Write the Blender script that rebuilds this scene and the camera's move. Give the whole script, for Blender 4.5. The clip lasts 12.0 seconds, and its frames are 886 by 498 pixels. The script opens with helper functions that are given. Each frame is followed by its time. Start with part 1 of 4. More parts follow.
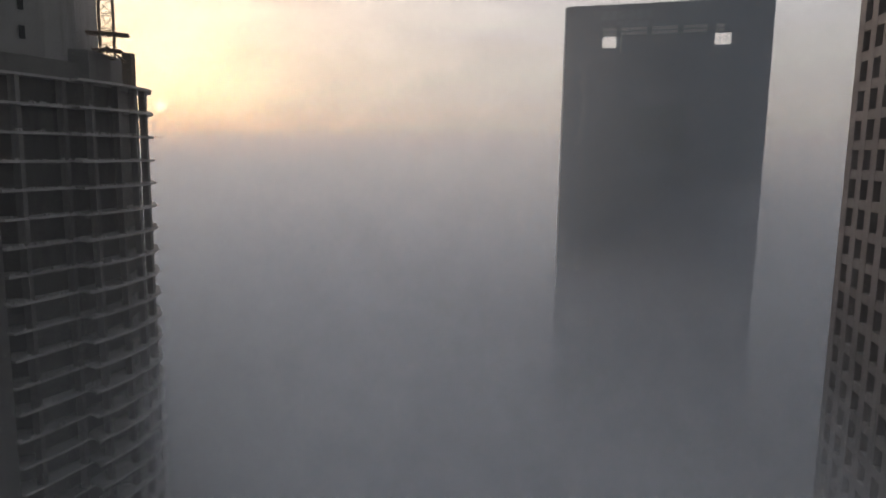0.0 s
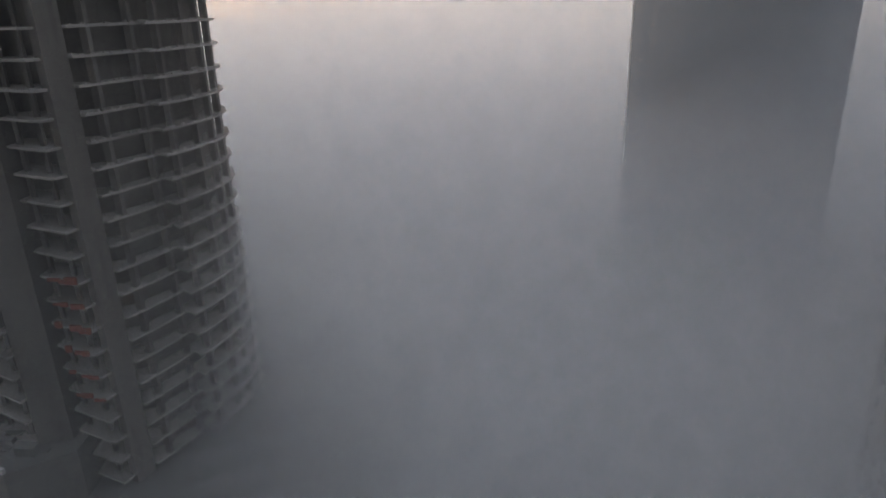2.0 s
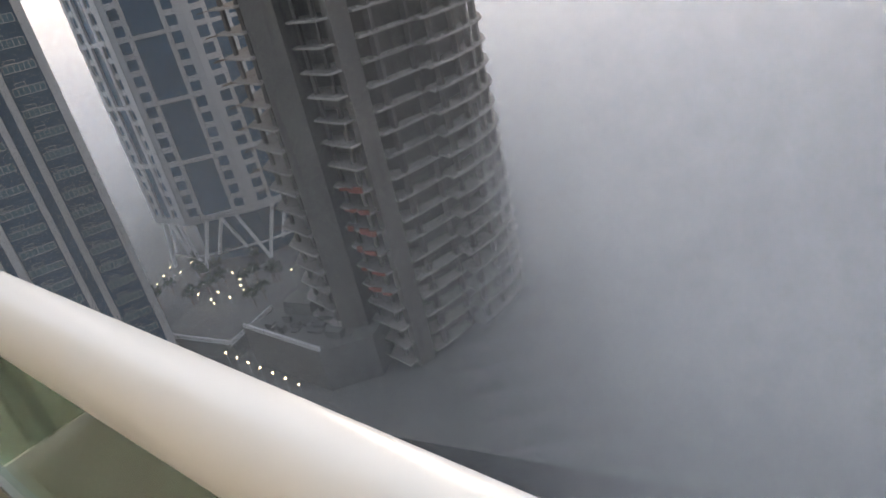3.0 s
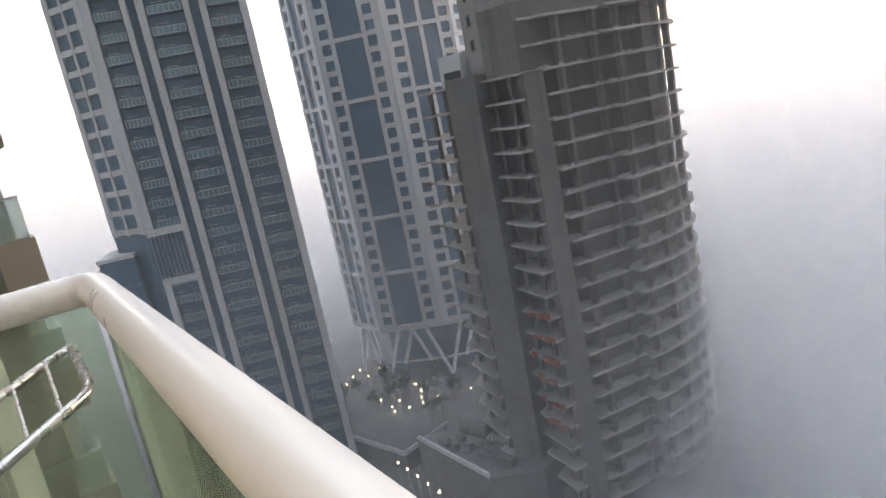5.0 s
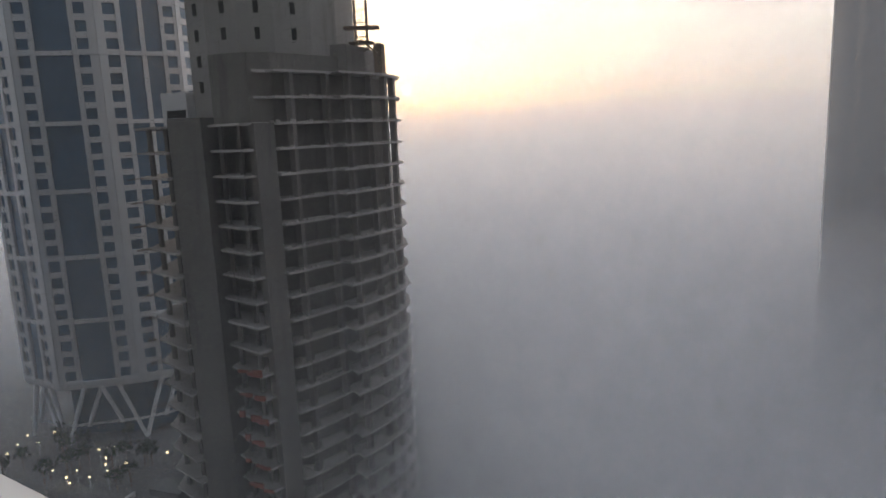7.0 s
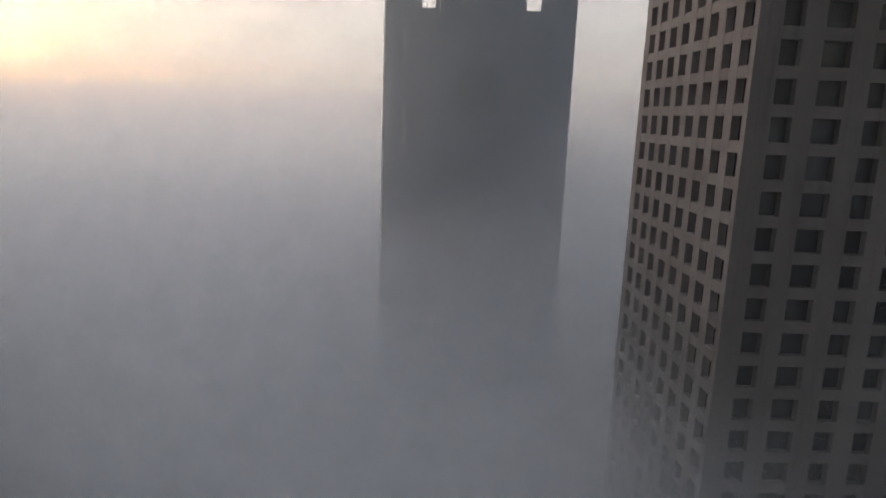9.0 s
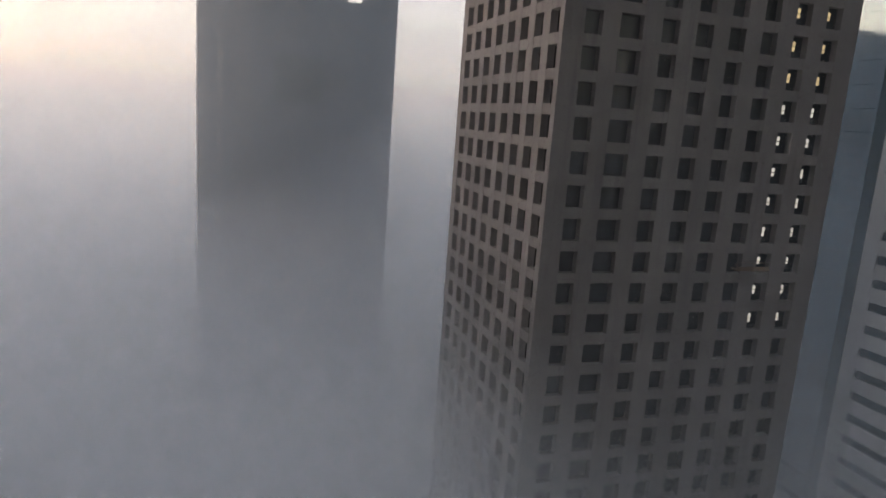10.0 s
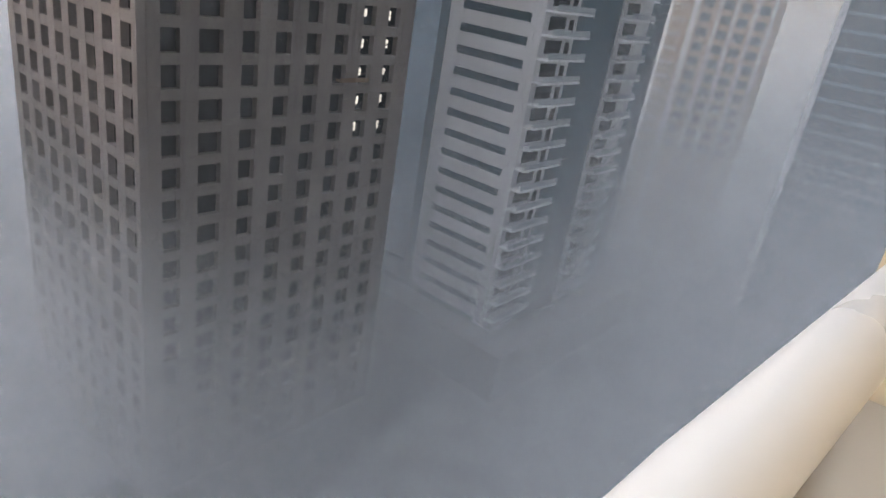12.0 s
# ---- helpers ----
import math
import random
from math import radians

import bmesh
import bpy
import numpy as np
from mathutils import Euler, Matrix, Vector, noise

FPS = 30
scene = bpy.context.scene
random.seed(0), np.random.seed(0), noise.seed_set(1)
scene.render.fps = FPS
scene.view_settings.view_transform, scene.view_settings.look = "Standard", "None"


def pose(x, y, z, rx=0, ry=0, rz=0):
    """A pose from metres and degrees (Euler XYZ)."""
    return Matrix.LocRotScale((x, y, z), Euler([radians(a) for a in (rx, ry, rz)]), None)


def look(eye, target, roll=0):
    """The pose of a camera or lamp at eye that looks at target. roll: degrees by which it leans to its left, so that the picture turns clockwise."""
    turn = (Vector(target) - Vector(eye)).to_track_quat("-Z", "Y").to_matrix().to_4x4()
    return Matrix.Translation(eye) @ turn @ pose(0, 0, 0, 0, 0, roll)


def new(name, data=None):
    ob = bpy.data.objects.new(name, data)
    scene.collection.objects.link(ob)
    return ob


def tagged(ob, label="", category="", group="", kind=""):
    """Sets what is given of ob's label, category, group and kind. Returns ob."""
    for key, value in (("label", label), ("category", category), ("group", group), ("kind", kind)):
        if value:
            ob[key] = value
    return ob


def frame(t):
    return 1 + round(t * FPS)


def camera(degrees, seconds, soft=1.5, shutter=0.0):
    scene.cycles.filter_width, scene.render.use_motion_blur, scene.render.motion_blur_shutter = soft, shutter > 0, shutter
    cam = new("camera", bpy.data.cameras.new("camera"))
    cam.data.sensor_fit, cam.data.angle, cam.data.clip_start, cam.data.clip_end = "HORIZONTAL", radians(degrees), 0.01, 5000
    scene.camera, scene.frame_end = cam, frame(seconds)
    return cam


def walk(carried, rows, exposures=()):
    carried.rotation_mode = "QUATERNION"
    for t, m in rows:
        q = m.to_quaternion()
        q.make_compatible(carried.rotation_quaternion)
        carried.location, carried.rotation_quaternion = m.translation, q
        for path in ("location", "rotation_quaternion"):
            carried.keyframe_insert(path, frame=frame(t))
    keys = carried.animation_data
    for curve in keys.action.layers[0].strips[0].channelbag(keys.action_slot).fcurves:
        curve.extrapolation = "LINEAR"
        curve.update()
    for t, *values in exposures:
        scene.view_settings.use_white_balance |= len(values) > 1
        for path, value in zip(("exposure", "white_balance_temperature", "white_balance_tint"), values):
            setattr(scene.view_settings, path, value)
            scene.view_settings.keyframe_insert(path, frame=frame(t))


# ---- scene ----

EYE = 66.0          # eye above the street
TURN = -13.0        # heading of the block's grid
cam = camera(67.2, 12.0, soft=1.7)
PATH = [  # seconds, yaw, pitch, roll, step towards the rail, step up
    (0, -0.00, -8.11, 0.85, 0.030, 0.000),
    (0.5, -0.05, -8.28, 0.81, 0.030, 0.000),
    (1, 0.05, -9.64, 0.66, 0.030, 0.000),
    (1.5, 0.54, -12.77, 0.29, 0.030, 0.000),
    (2, 5.80, -20.39, -1.61, 0.030, 0.000),
    (2.2, 12.63, -23.51, -4.55, 0.030, 0.000),
    (2.5, 21.94, -25.90, -7.99, 0.036, 0.000),
    (2.7, 27.50, -26.35, -10.48, 0.034, 0.000),
    (4.3, 34.98, -24.72, -15.97, 0.055, 0.000),
    (4.5, 37.02, -22.31, -15.71, 0.060, 0.000),
    (5, 44.77, -12.07, -11.35, 0.070, -0.040),
    (5.5, 49.22, -6.17, -5.33, -0.025, 0.000),
    (6, 41.34, -7.15, -3.44, -0.040, 0.000),
    (6.5, 34.20, -7.95, -4.11, -0.055, 0.000),
    (7, 20.21, -10.13, -2.40, -0.020, 0.000),
    (7.2, 14.05, -10.28, -0.81, -0.020, 0.000),
    (7.5, 2.33, -11.42, -0.93, -0.010, 0.000),
    (7.7, -3.04, -11.27, -0.01, 0.000, 0.000),
    (9.3, -17.20, -11.16, 2.35, 0.030, 0.000),
    (9.5, -19.32, -11.03, 2.56, 0.030, 0.000),
    (10, -30.42, -11.01, 4.12, 0.050, 0.000),
    (10.5, -43.94, -11.75, 4.44, 0.080, 0.000),
    (10.8, -48.69, -11.47, 3.99, 0.100, 0.000),
    (11, -50.89, -12.25, 4.16, 0.100, 0.000),
    (11.5, -54.84, -16.87, 8.00, 0.120, 0.000),
    (12, -65.48, -22.79, 9.53, 0.163, 0.000),
]


GRID = pose(0, 0, 0, 0, 0, TURN)


def eye_pose(yaw, pitch, roll, step, up):
    at = GRID @ Vector((0, step, 0))
    return pose(at.x, at.y, EYE + up) @ pose(0, 0, 0, 90 + pitch, 0, yaw) @ pose(0, 0, 0, 0, 0, roll)


walk(cam, [(t, eye_pose(*r)) for t, *r in PATH],
     exposures=[(0, -0.28), (1.5, -0.25), (2.0, 0.25), (2.5, 0.9), (4.5, 1.45), (5.5, 1.35), (6.5, 0.7), (7.5, 0.2), (9.5, 0.15), (10.5, 1.0), (12, 1.4)])

# ---------------------------------------------------------------- sky and sun
SUN_AZ, SUN_EL = -22.7, 3.4
sun_dir = Vector((math.sin(radians(SUN_AZ)) * math.cos(radians(SUN_EL)), math.cos(radians(SUN_AZ)) * math.cos(radians(SUN_EL)), math.sin(radians(SUN_EL))))


class Nodes:
    """Short hand for building a node tree."""

    def __init__(self, tree):
        self.tree = tree
        tree.nodes.clear()

    def add(self, kind, **inputs):
        node = self.tree.nodes.new(kind)
        for key, value in inputs.items():
            self.put(node.inputs[key.replace("_", " ")], value)
        return node

    def put(self, socket, value):
        if isinstance(value, bpy.types.NodeSocket):
            self.tree.links.new(value, socket)
        else:
            socket.default_value = value

    def math(self, op, a, b=0.0, c=0.0, clamp=False):
        node = self.tree.nodes.new("ShaderNodeMath")
        node.operation, node.use_clamp = op, clamp
        for socket, value in zip(node.inputs, (a, b, c)):
            self.put(socket, value)
        return node.outputs[0]

    def ramp(self, fac, stops):
        node = self.tree.nodes.new("ShaderNodeValToRGB")
        self.put(node.inputs[0], fac)
        el = node.color_ramp.elements
        while len(el) < len(stops):
            el.new(0.5)
        for e, (at, c) in zip(el, stops):
            e.position, e.color = at, (*c, 1) if len(c) == 3 else c
        return node.outputs[0]

    def smooth(self, value, low, high, to_low=0.0, to_high=1.0):
        node = self.tree.nodes.new("ShaderNodeMapRange")
        node.interpolation_type = "SMOOTHSTEP"
        for k, v in zip(range(5), (value, low, high, to_low, to_high)):
            self.put(node.inputs[k], v)
        return node.outputs[0]

    def mix(self, fac, a, b, blend="MIX"):
        node = self.tree.nodes.new("ShaderNodeMix")
        node.data_type, node.blend_type = "RGBA", blend
        self.put(node.inputs[0], fac)
        for s, v in ((6, a), (7, b)):
            self.put(node.inputs[s], v if isinstance(v, bpy.types.NodeSocket) else (*v, 1))
        return node.outputs[2]

    def vec(self, op, a, b):
        node = self.tree.nodes.new("ShaderNodeVectorMath")
        node.operation = op
        self.put(node.inputs[0], a), self.put(node.inputs[1], b)
        return node.outputs["Value"] if op in ("DOT_PRODUCT", "LENGTH", "DISTANCE") else node.outputs["Vector"]

    def noise(self, vector, scale, detail=3.0, rough=0.55):
        node = self.add("ShaderNodeTexNoise", Vector=vector, Scale=scale, Detail=detail, Roughness=rough)
        return node.outputs["Fac"]


world = bpy.data.worlds.new("dawn")
scene.world = world
world.use_nodes = True
w = Nodes(world.node_tree)
ray = w.add("ShaderNodeTexCoord").outputs["Generated"]
height = w.add("ShaderNodeSeparateXYZ", Vector=ray).outputs["Z"]
facing = w.vec("DOT_PRODUCT", ray, sun_dir)
haze = w.ramp(w.math("MULTIPLY_ADD", height, 0.5, 0.5), [
    (0.0, (0.22, 0.23, 0.25)), (0.49, (0.33, 0.34, 0.37)), (0.505, (0.55, 0.54, 0.57)), (0.53, (0.80, 0.73, 0.72)),
    (0.57, (0.84, 0.76, 0.75)), (0.65, (0.78, 0.76, 0.80)), (0.8, (0.95, 0.98, 1.05)), (1.0, (1.02, 1.14, 1.30))])
clear = w.smooth(height, 0.015, 0.10)
wide = w.math("MULTIPLY", w.math("POWER", w.math("MAXIMUM", facing, 0.0), 14.0), clear)
near = w.math("MULTIPLY", w.math("POWER", w.math("MAXIMUM", facing, 0.0), 150.0), clear)
streak = w.noise(w.vec("MULTIPLY", ray, (3.0, 3.0, 22.0)), 2.2, 4.0)
glow = w.mix(1.0, w.mix(wide, (0, 0, 0), (0.62, 0.42, 0.22)), w.mix(near, (0, 0, 0), (1.9, 1.45, 0.55)), "ADD")
disc = w.smooth(facing, math.cos(radians(0.48)), math.cos(radians(0.40)))
glow = w.mix(1.0, glow, w.mix(disc, (0, 0, 0), (3.0, 2.4, 1.6)), "ADD")
cloud = w.mix(w.math("MULTIPLY", w.smooth(streak, 0.45, 0.7), w.smooth(height, 0.06, 0.2)), (1, 1, 1), (0.86, 0.84, 0.86))
lit_side = w.smooth(facing, -0.45, 0.95, 0.125, 1.0)
haze = w.mix(lit_side, (0, 0, 0), haze)
air = w.mix(1.0, w.mix(1.0, haze, glow, "ADD"), cloud, "MULTIPLY")
sky = w.add("ShaderNodeTexSky")
sky.sky_type, sky.sun_disc = "NISHITA", False
sky.sun_elevation, sky.sun_rotation = radians(SUN_EL), radians(SUN_AZ)
both = w.add("ShaderNodeAddShader")
w.put(both.inputs[0], w.add("ShaderNodeBackground", Color=air, Strength=0.9).outputs[0])
w.put(both.inputs[1], w.add("ShaderNodeBackground", Color=sky.outputs[0], Strength=0.05).outputs[0])
w.put(w.add("ShaderNodeOutputWorld").inputs["Surface"], both.outputs[0])

sun = new("sun", bpy.data.lights.new("sun", "SUN"))
sun.data.energy, sun.data.angle, sun.data.color = 2.4, radians(4.0), (1.0, 0.78, 0.60)
sun.matrix_world = look(sun_dir * 500, (0, 0, 0))
scene.cycles.transparent_max_bounces = 64
scene.cycles.diffuse_bounces = 2


# ---------------------------------------------------------------- materials
def material(name, color, rough=0.7, metal=0.0, vary=0.18, size=0.6, stain=0.0, bump=0.0, spec=0.5, tint=None):
    """A surface with grain at the given size and larger blotches; stain adds streaks that run down."""
    m = bpy.data.materials.new(name)
    m.use_nodes = True
    n = Nodes(m.node_tree)
    at = n.add("ShaderNodeTexCoord").outputs["Object"]
    fine, broad = n.noise(at, 1.0 / size, 4.0), n.noise(at, 0.13 / size, 2.0)
    rand = n.add("ShaderNodeObjectInfo").outputs["Random"]
    lo = [c * (1 - vary) for c in color]
    hi = [min(1.0, c * (1 + vary)) for c in (tint or color)]
    col = n.mix(n.math("MULTIPLY_ADD", fine, 0.5, n.math("MULTIPLY_ADD", broad, 0.7, -0.1), clamp=True), lo, hi)
    col = n.mix(n.math("MULTIPLY", rand, 0.12), col, (0.0, 0.0, 0.0))
    if stain:
        run = n.noise(n.vec("MULTIPLY", at, (0.9, 0.9, 0.06)), 1.0, 5.0)
        col = n.mix(n.smooth(run, 0.5, 0.75, 0.0, stain), col, [c * 0.35 for c in color])
    b = n.add("ShaderNodeBsdfPrincipled", Base_Color=col, Metallic=metal, Roughness=n.math("MULTIPLY_ADD", fine, 0.2, rough - 0.1, clamp=True))
    b.inputs["Specular IOR Level"].default_value = spec
    if bump:
        n.put(b.inputs["Normal"], n.add("ShaderNodeBump", Strength=bump, Distance=0.02, Height=fine).outputs[0])
    n.put(n.add("ShaderNodeOutputMaterial").inputs["Surface"], b.outputs[0])
    return m


def glow_material(name, color, strength):
    m = bpy.data.materials.new(name)
    m.use_nodes = True
    n = Nodes(m.node_tree)
    n.put(n.add("ShaderNodeOutputMaterial").inputs["Surface"], n.add("ShaderNodeEmission", Color=(*color, 1), Strength=strength).outputs[0])
    return m


def clear_material(name, color, see, gloss=0.08):
    """Thin pane: mostly seen through, tinted, with a reflection."""
    m = bpy.data.materials.new(name)
    m.use_nodes = True
    n = Nodes(m.node_tree)
    thin = n.add("ShaderNodeBsdfTransparent", Color=(*color, 1))
    film = n.add("ShaderNodeBsdfDiffuse", Color=(0.55, 0.6, 0.52, 1))
    shine = n.add("ShaderNodeBsdfGlossy", Color=(0.9, 0.95, 0.9, 1), Roughness=0.02)
    a, b = n.add("ShaderNodeMixShader", Fac=1 - see), n.add("ShaderNodeMixShader")
    n.put(a.inputs[1], thin.outputs[0]), n.put(a.inputs[2], film.outputs[0])
    n.put(b.inputs[0], n.math("MULTIPLY", n.add("ShaderNodeFresnel", IOR=1.45).outputs[0], 0.9))
    n.put(b.inputs[1], a.outputs[0]), n.put(b.inputs[2], shine.outputs[0])
    n.put(n.add("ShaderNodeOutputMaterial").inputs["Surface"], b.outputs[0])
    return m


CONCRETE = material("raw_concrete", (0.19, 0.175, 0.165), 0.9, vary=0.3, size=0.8, stain=0.45, bump=0.3)
# smooth finish, with sun glare and haze added as a lighter colour
SMOOTH_GLARE = material("smooth_concrete_in_glare", (0.33, 0.31, 0.30), 0.85, vary=0.2, size=1.5, stain=0.35)
SLAB = material("slab_concrete", (0.42, 0.395, 0.375), 0.9, vary=0.25, size=0.6, stain=0.25, bump=0.3)
PRECAST = material("precast_concrete", (0.175, 0.152, 0.143), 0.9, vary=0.28, size=1.0, stain=0.4, bump=0.2)
# near-black colour that stands in for the shade inside openings
HOLLOW_SHADE = material("painted_interior_shade", (0.035, 0.033, 0.032), 0.8, vary=0.5, size=2.0)
WHITE = material("white_cladding", (0.78, 0.78, 0.80), 0.55, vary=0.08, size=1.5, stain=0.12)
PALE = material("pale_cladding", (0.58, 0.575, 0.59), 0.6, vary=0.1, size=1.2, stain=0.15)
TEAL = material("teal_cladding", (0.06, 0.115, 0.18), 0.4, vary=0.2, size=1.5)
# blue glass; base colour raised to stand in for a paler sky reflection
GLASS_BLUE = material("blue_glass_sky_tint", (0.13, 0.20, 0.29), 0.10, vary=0.25, size=3.0, spec=1.0)
GLASS_TEAL = material("teal_facade_glass", (0.045, 0.085, 0.11), 0.12, vary=0.25, size=2.0, spec=1.0)
GLASS_MIRROR = material("mirror_facade_glass", (0.45, 0.55, 0.62), 0.06, metal=0.9, vary=0.12, size=2.0)
BALCONY_GLASS = material("blue_balcony_glass", (0.13, 0.21, 0.27), 0.15, vary=0.2, size=2.0, spec=1.0)
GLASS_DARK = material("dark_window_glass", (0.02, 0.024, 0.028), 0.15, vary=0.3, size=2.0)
# cladding colour made paler and bluer to carry the haze before it
SLATE_HAZED = material("slate_cladding_with_haze", (0.155, 0.205, 0.26), 0.4, vary=0.12, size=4.0)
SLATE_PALE = material("pale_slate", (0.195, 0.245, 0.30), 0.4, vary=0.1, size=3.0)
SLATE_DIM = material("dark_slate_glass", (0.115, 0.165, 0.20), 0.3, vary=0.12, size=4.0)
METAL_GREY = material("grey_metal", (0.42, 0.45, 0.47), 0.45, metal=0.6, vary=0.1, size=0.3)
STEEL = material("brushed_steel", (0.55, 0.55, 0.54), 0.28, metal=0.95, vary=0.1, size=0.05)
RUST = material("rusty_steel", (0.16, 0.11, 0.075), 0.8, vary=0.3, size=0.4)
RAIL_WHITE = material("white_rail_paint", (0.78, 0.77, 0.76), 0.3, vary=0.05, size=0.25, bump=0.03)
OLIVE = material("olive_cladding_panel", (0.20, 0.18, 0.13), 0.5, vary=0.08, size=1.0)
CREAM = material("cream_render", (0.62, 0.54, 0.41), 0.7, vary=0.07, size=0.8, bump=0.05)
TAN = material("tan_balcony_front", (0.36, 0.29, 0.21), 0.6, vary=0.07, size=0.8)
ASPHALT = material("asphalt", (0.05, 0.05, 0.053), 0.9, vary=0.3, size=1.5)
PAVING = material("grey_paving", (0.17, 0.17, 0.17), 0.9, vary=0.25, size=2.0)
ROOFING = material("dusty_roofing", (0.20, 0.195, 0.19), 0.9, vary=0.3, size=1.5, stain=0.2)
TILE = material("balcony_tile", (0.42, 0.38, 0.32), 0.5, vary=0.1, size=0.4)
FOLIAGE = material("dark_foliage", (0.035, 0.055, 0.03), 0.8, vary=0.4, size=0.3)
RED = material("red_netting", (0.28, 0.10, 0.075), 0.85, vary=0.3, size=0.5)
WARM = glow_material("warm_lamp", (1.0, 0.76, 0.38), 4.0)
# no room lamps: these two glow in place of sky seen through windows
SKY_PANE = glow_material("sky_through_pane", (1.0, 0.92, 0.80), 0.42)
SKY_PANE_GOLD = glow_material("gold_sky_through_pane", (1.0, 0.74, 0.38), 0.42)
PANE = clear_material("balustrade_glass", (0.80, 0.88, 0.80), 0.80)
PANE_FAR = clear_material("pale_balcony_glass", (0.85, 0.92, 0.92), 0.6)


# ---------------------------------------------------------------- mesh helpers
def mesh(name, verts, faces, mat):
    me = bpy.data.meshes.new(name)
    me.from_pydata(verts, [], faces)
    me.materials.append(mat)
    me.update()
    return me


def boxes(name, mat, items):
    """Boxes given as x0, y0, z0, x1, y1, z1, in one mesh."""
    vs, fs = [], []
    for x0, y0, z0, x1, y1, z1 in items:
        k = len(vs)
        vs += [(x0, y0, z0), (x1, y0, z0), (x1, y1, z0), (x0, y1, z0), (x0, y0, z1), (x1, y0, z1), (x1, y1, z1), (x0, y1, z1)]
        fs += [(k, k + 3, k + 2, k + 1), (k + 4, k + 5, k + 6, k + 7), (k, k + 1, k + 5, k + 4), (k + 1, k + 2, k + 6, k + 5),
               (k + 2, k + 3, k + 7, k + 6), (k + 3, k, k + 4, k + 7)]
    return mesh(name, vs, fs, mat)


def prism(name, mat, outline, z0, z1):
    """An outline, counter-clockwise from above, raised from z0 to z1."""
    n = len(outline)
    vs = [(x, y, z0) for x, y in outline] + [(x, y, z1) for x, y in outline]
    fs = [tuple(range(n - 1, -1, -1)), tuple(range(n, 2 * n))] + [(i, (i + 1) % n, n + (i + 1) % n, n + i) for i in range(n)]
    return mesh(name, vs, fs, mat)


def tube(name, mat, runs, r, n=8):
    """Round bars along runs of points, in one mesh."""
    vs, fs = [], []
    for run in runs:
        pts = [Vector(p) for p in run]
        for i, p in enumerate(pts):
            way = (pts[min(i + 1, len(pts) - 1)] - pts[max(i - 1, 0)]).normalized()
            side = way.cross(Vector((0, 0, 1)) if abs(way.z) < 0.9 else Vector((1, 0, 0))).normalized()
            up = side.cross(way)
            k = len(vs)
            vs += [tuple(p + r * (math.cos(a) * side + math.sin(a) * up)) for a in (2 * math.pi * j / n for j in range(n))]
            if i:
                fs += [(k - n + j, k - n + (j + 1) % n, k + (j + 1) % n, k + j) for j in range(n)]
            if i in (0, len(pts) - 1):
                fs.append(tuple(range(k, k + n)))
    me = mesh(name, vs, fs, mat)
    for f in me.polygons:
        f.use_smooth = len(f.vertices) == 4
    return me


def thing(name, label, category, at, group=""):
    ob = new(name)
    ob.matrix_world = at
    return tagged(ob, label, category, group)


def part(name, me, parent, label="", loc=None, kind=""):
    ob = new(name, me)
    ob.parent = parent
    if loc:
        ob.location = loc
    return tagged(ob, label, kind=kind)


def bevel(ob, width=0.02, segments=2):
    m = ob.modifiers.new("bevel", "BEVEL")
    m.width, m.segments, m.limit_method = width, segments, "ANGLE"
    return ob


BASE = -EYE  # street level, seen from the eye
AT_EYE = pose(0, 0, EYE)
BLOCK = pose(0, 0, EYE, 0, 0, TURN)

# ---------------------------------------------------------------- ground
ground = tagged(new("ground", mesh("ground", [(-4000, -4000, 0), (4000, -4000, 0), (4000, 4000, 0), (-4000, 4000, 0)], [(0, 1, 2, 3)], PAVING)), "grey paved city ground under the fog", "ground", kind="structure")

# ---------------------------------------------------------------- fog
GROW = 0.088  # each veil of fog stands this much farther out than the one before


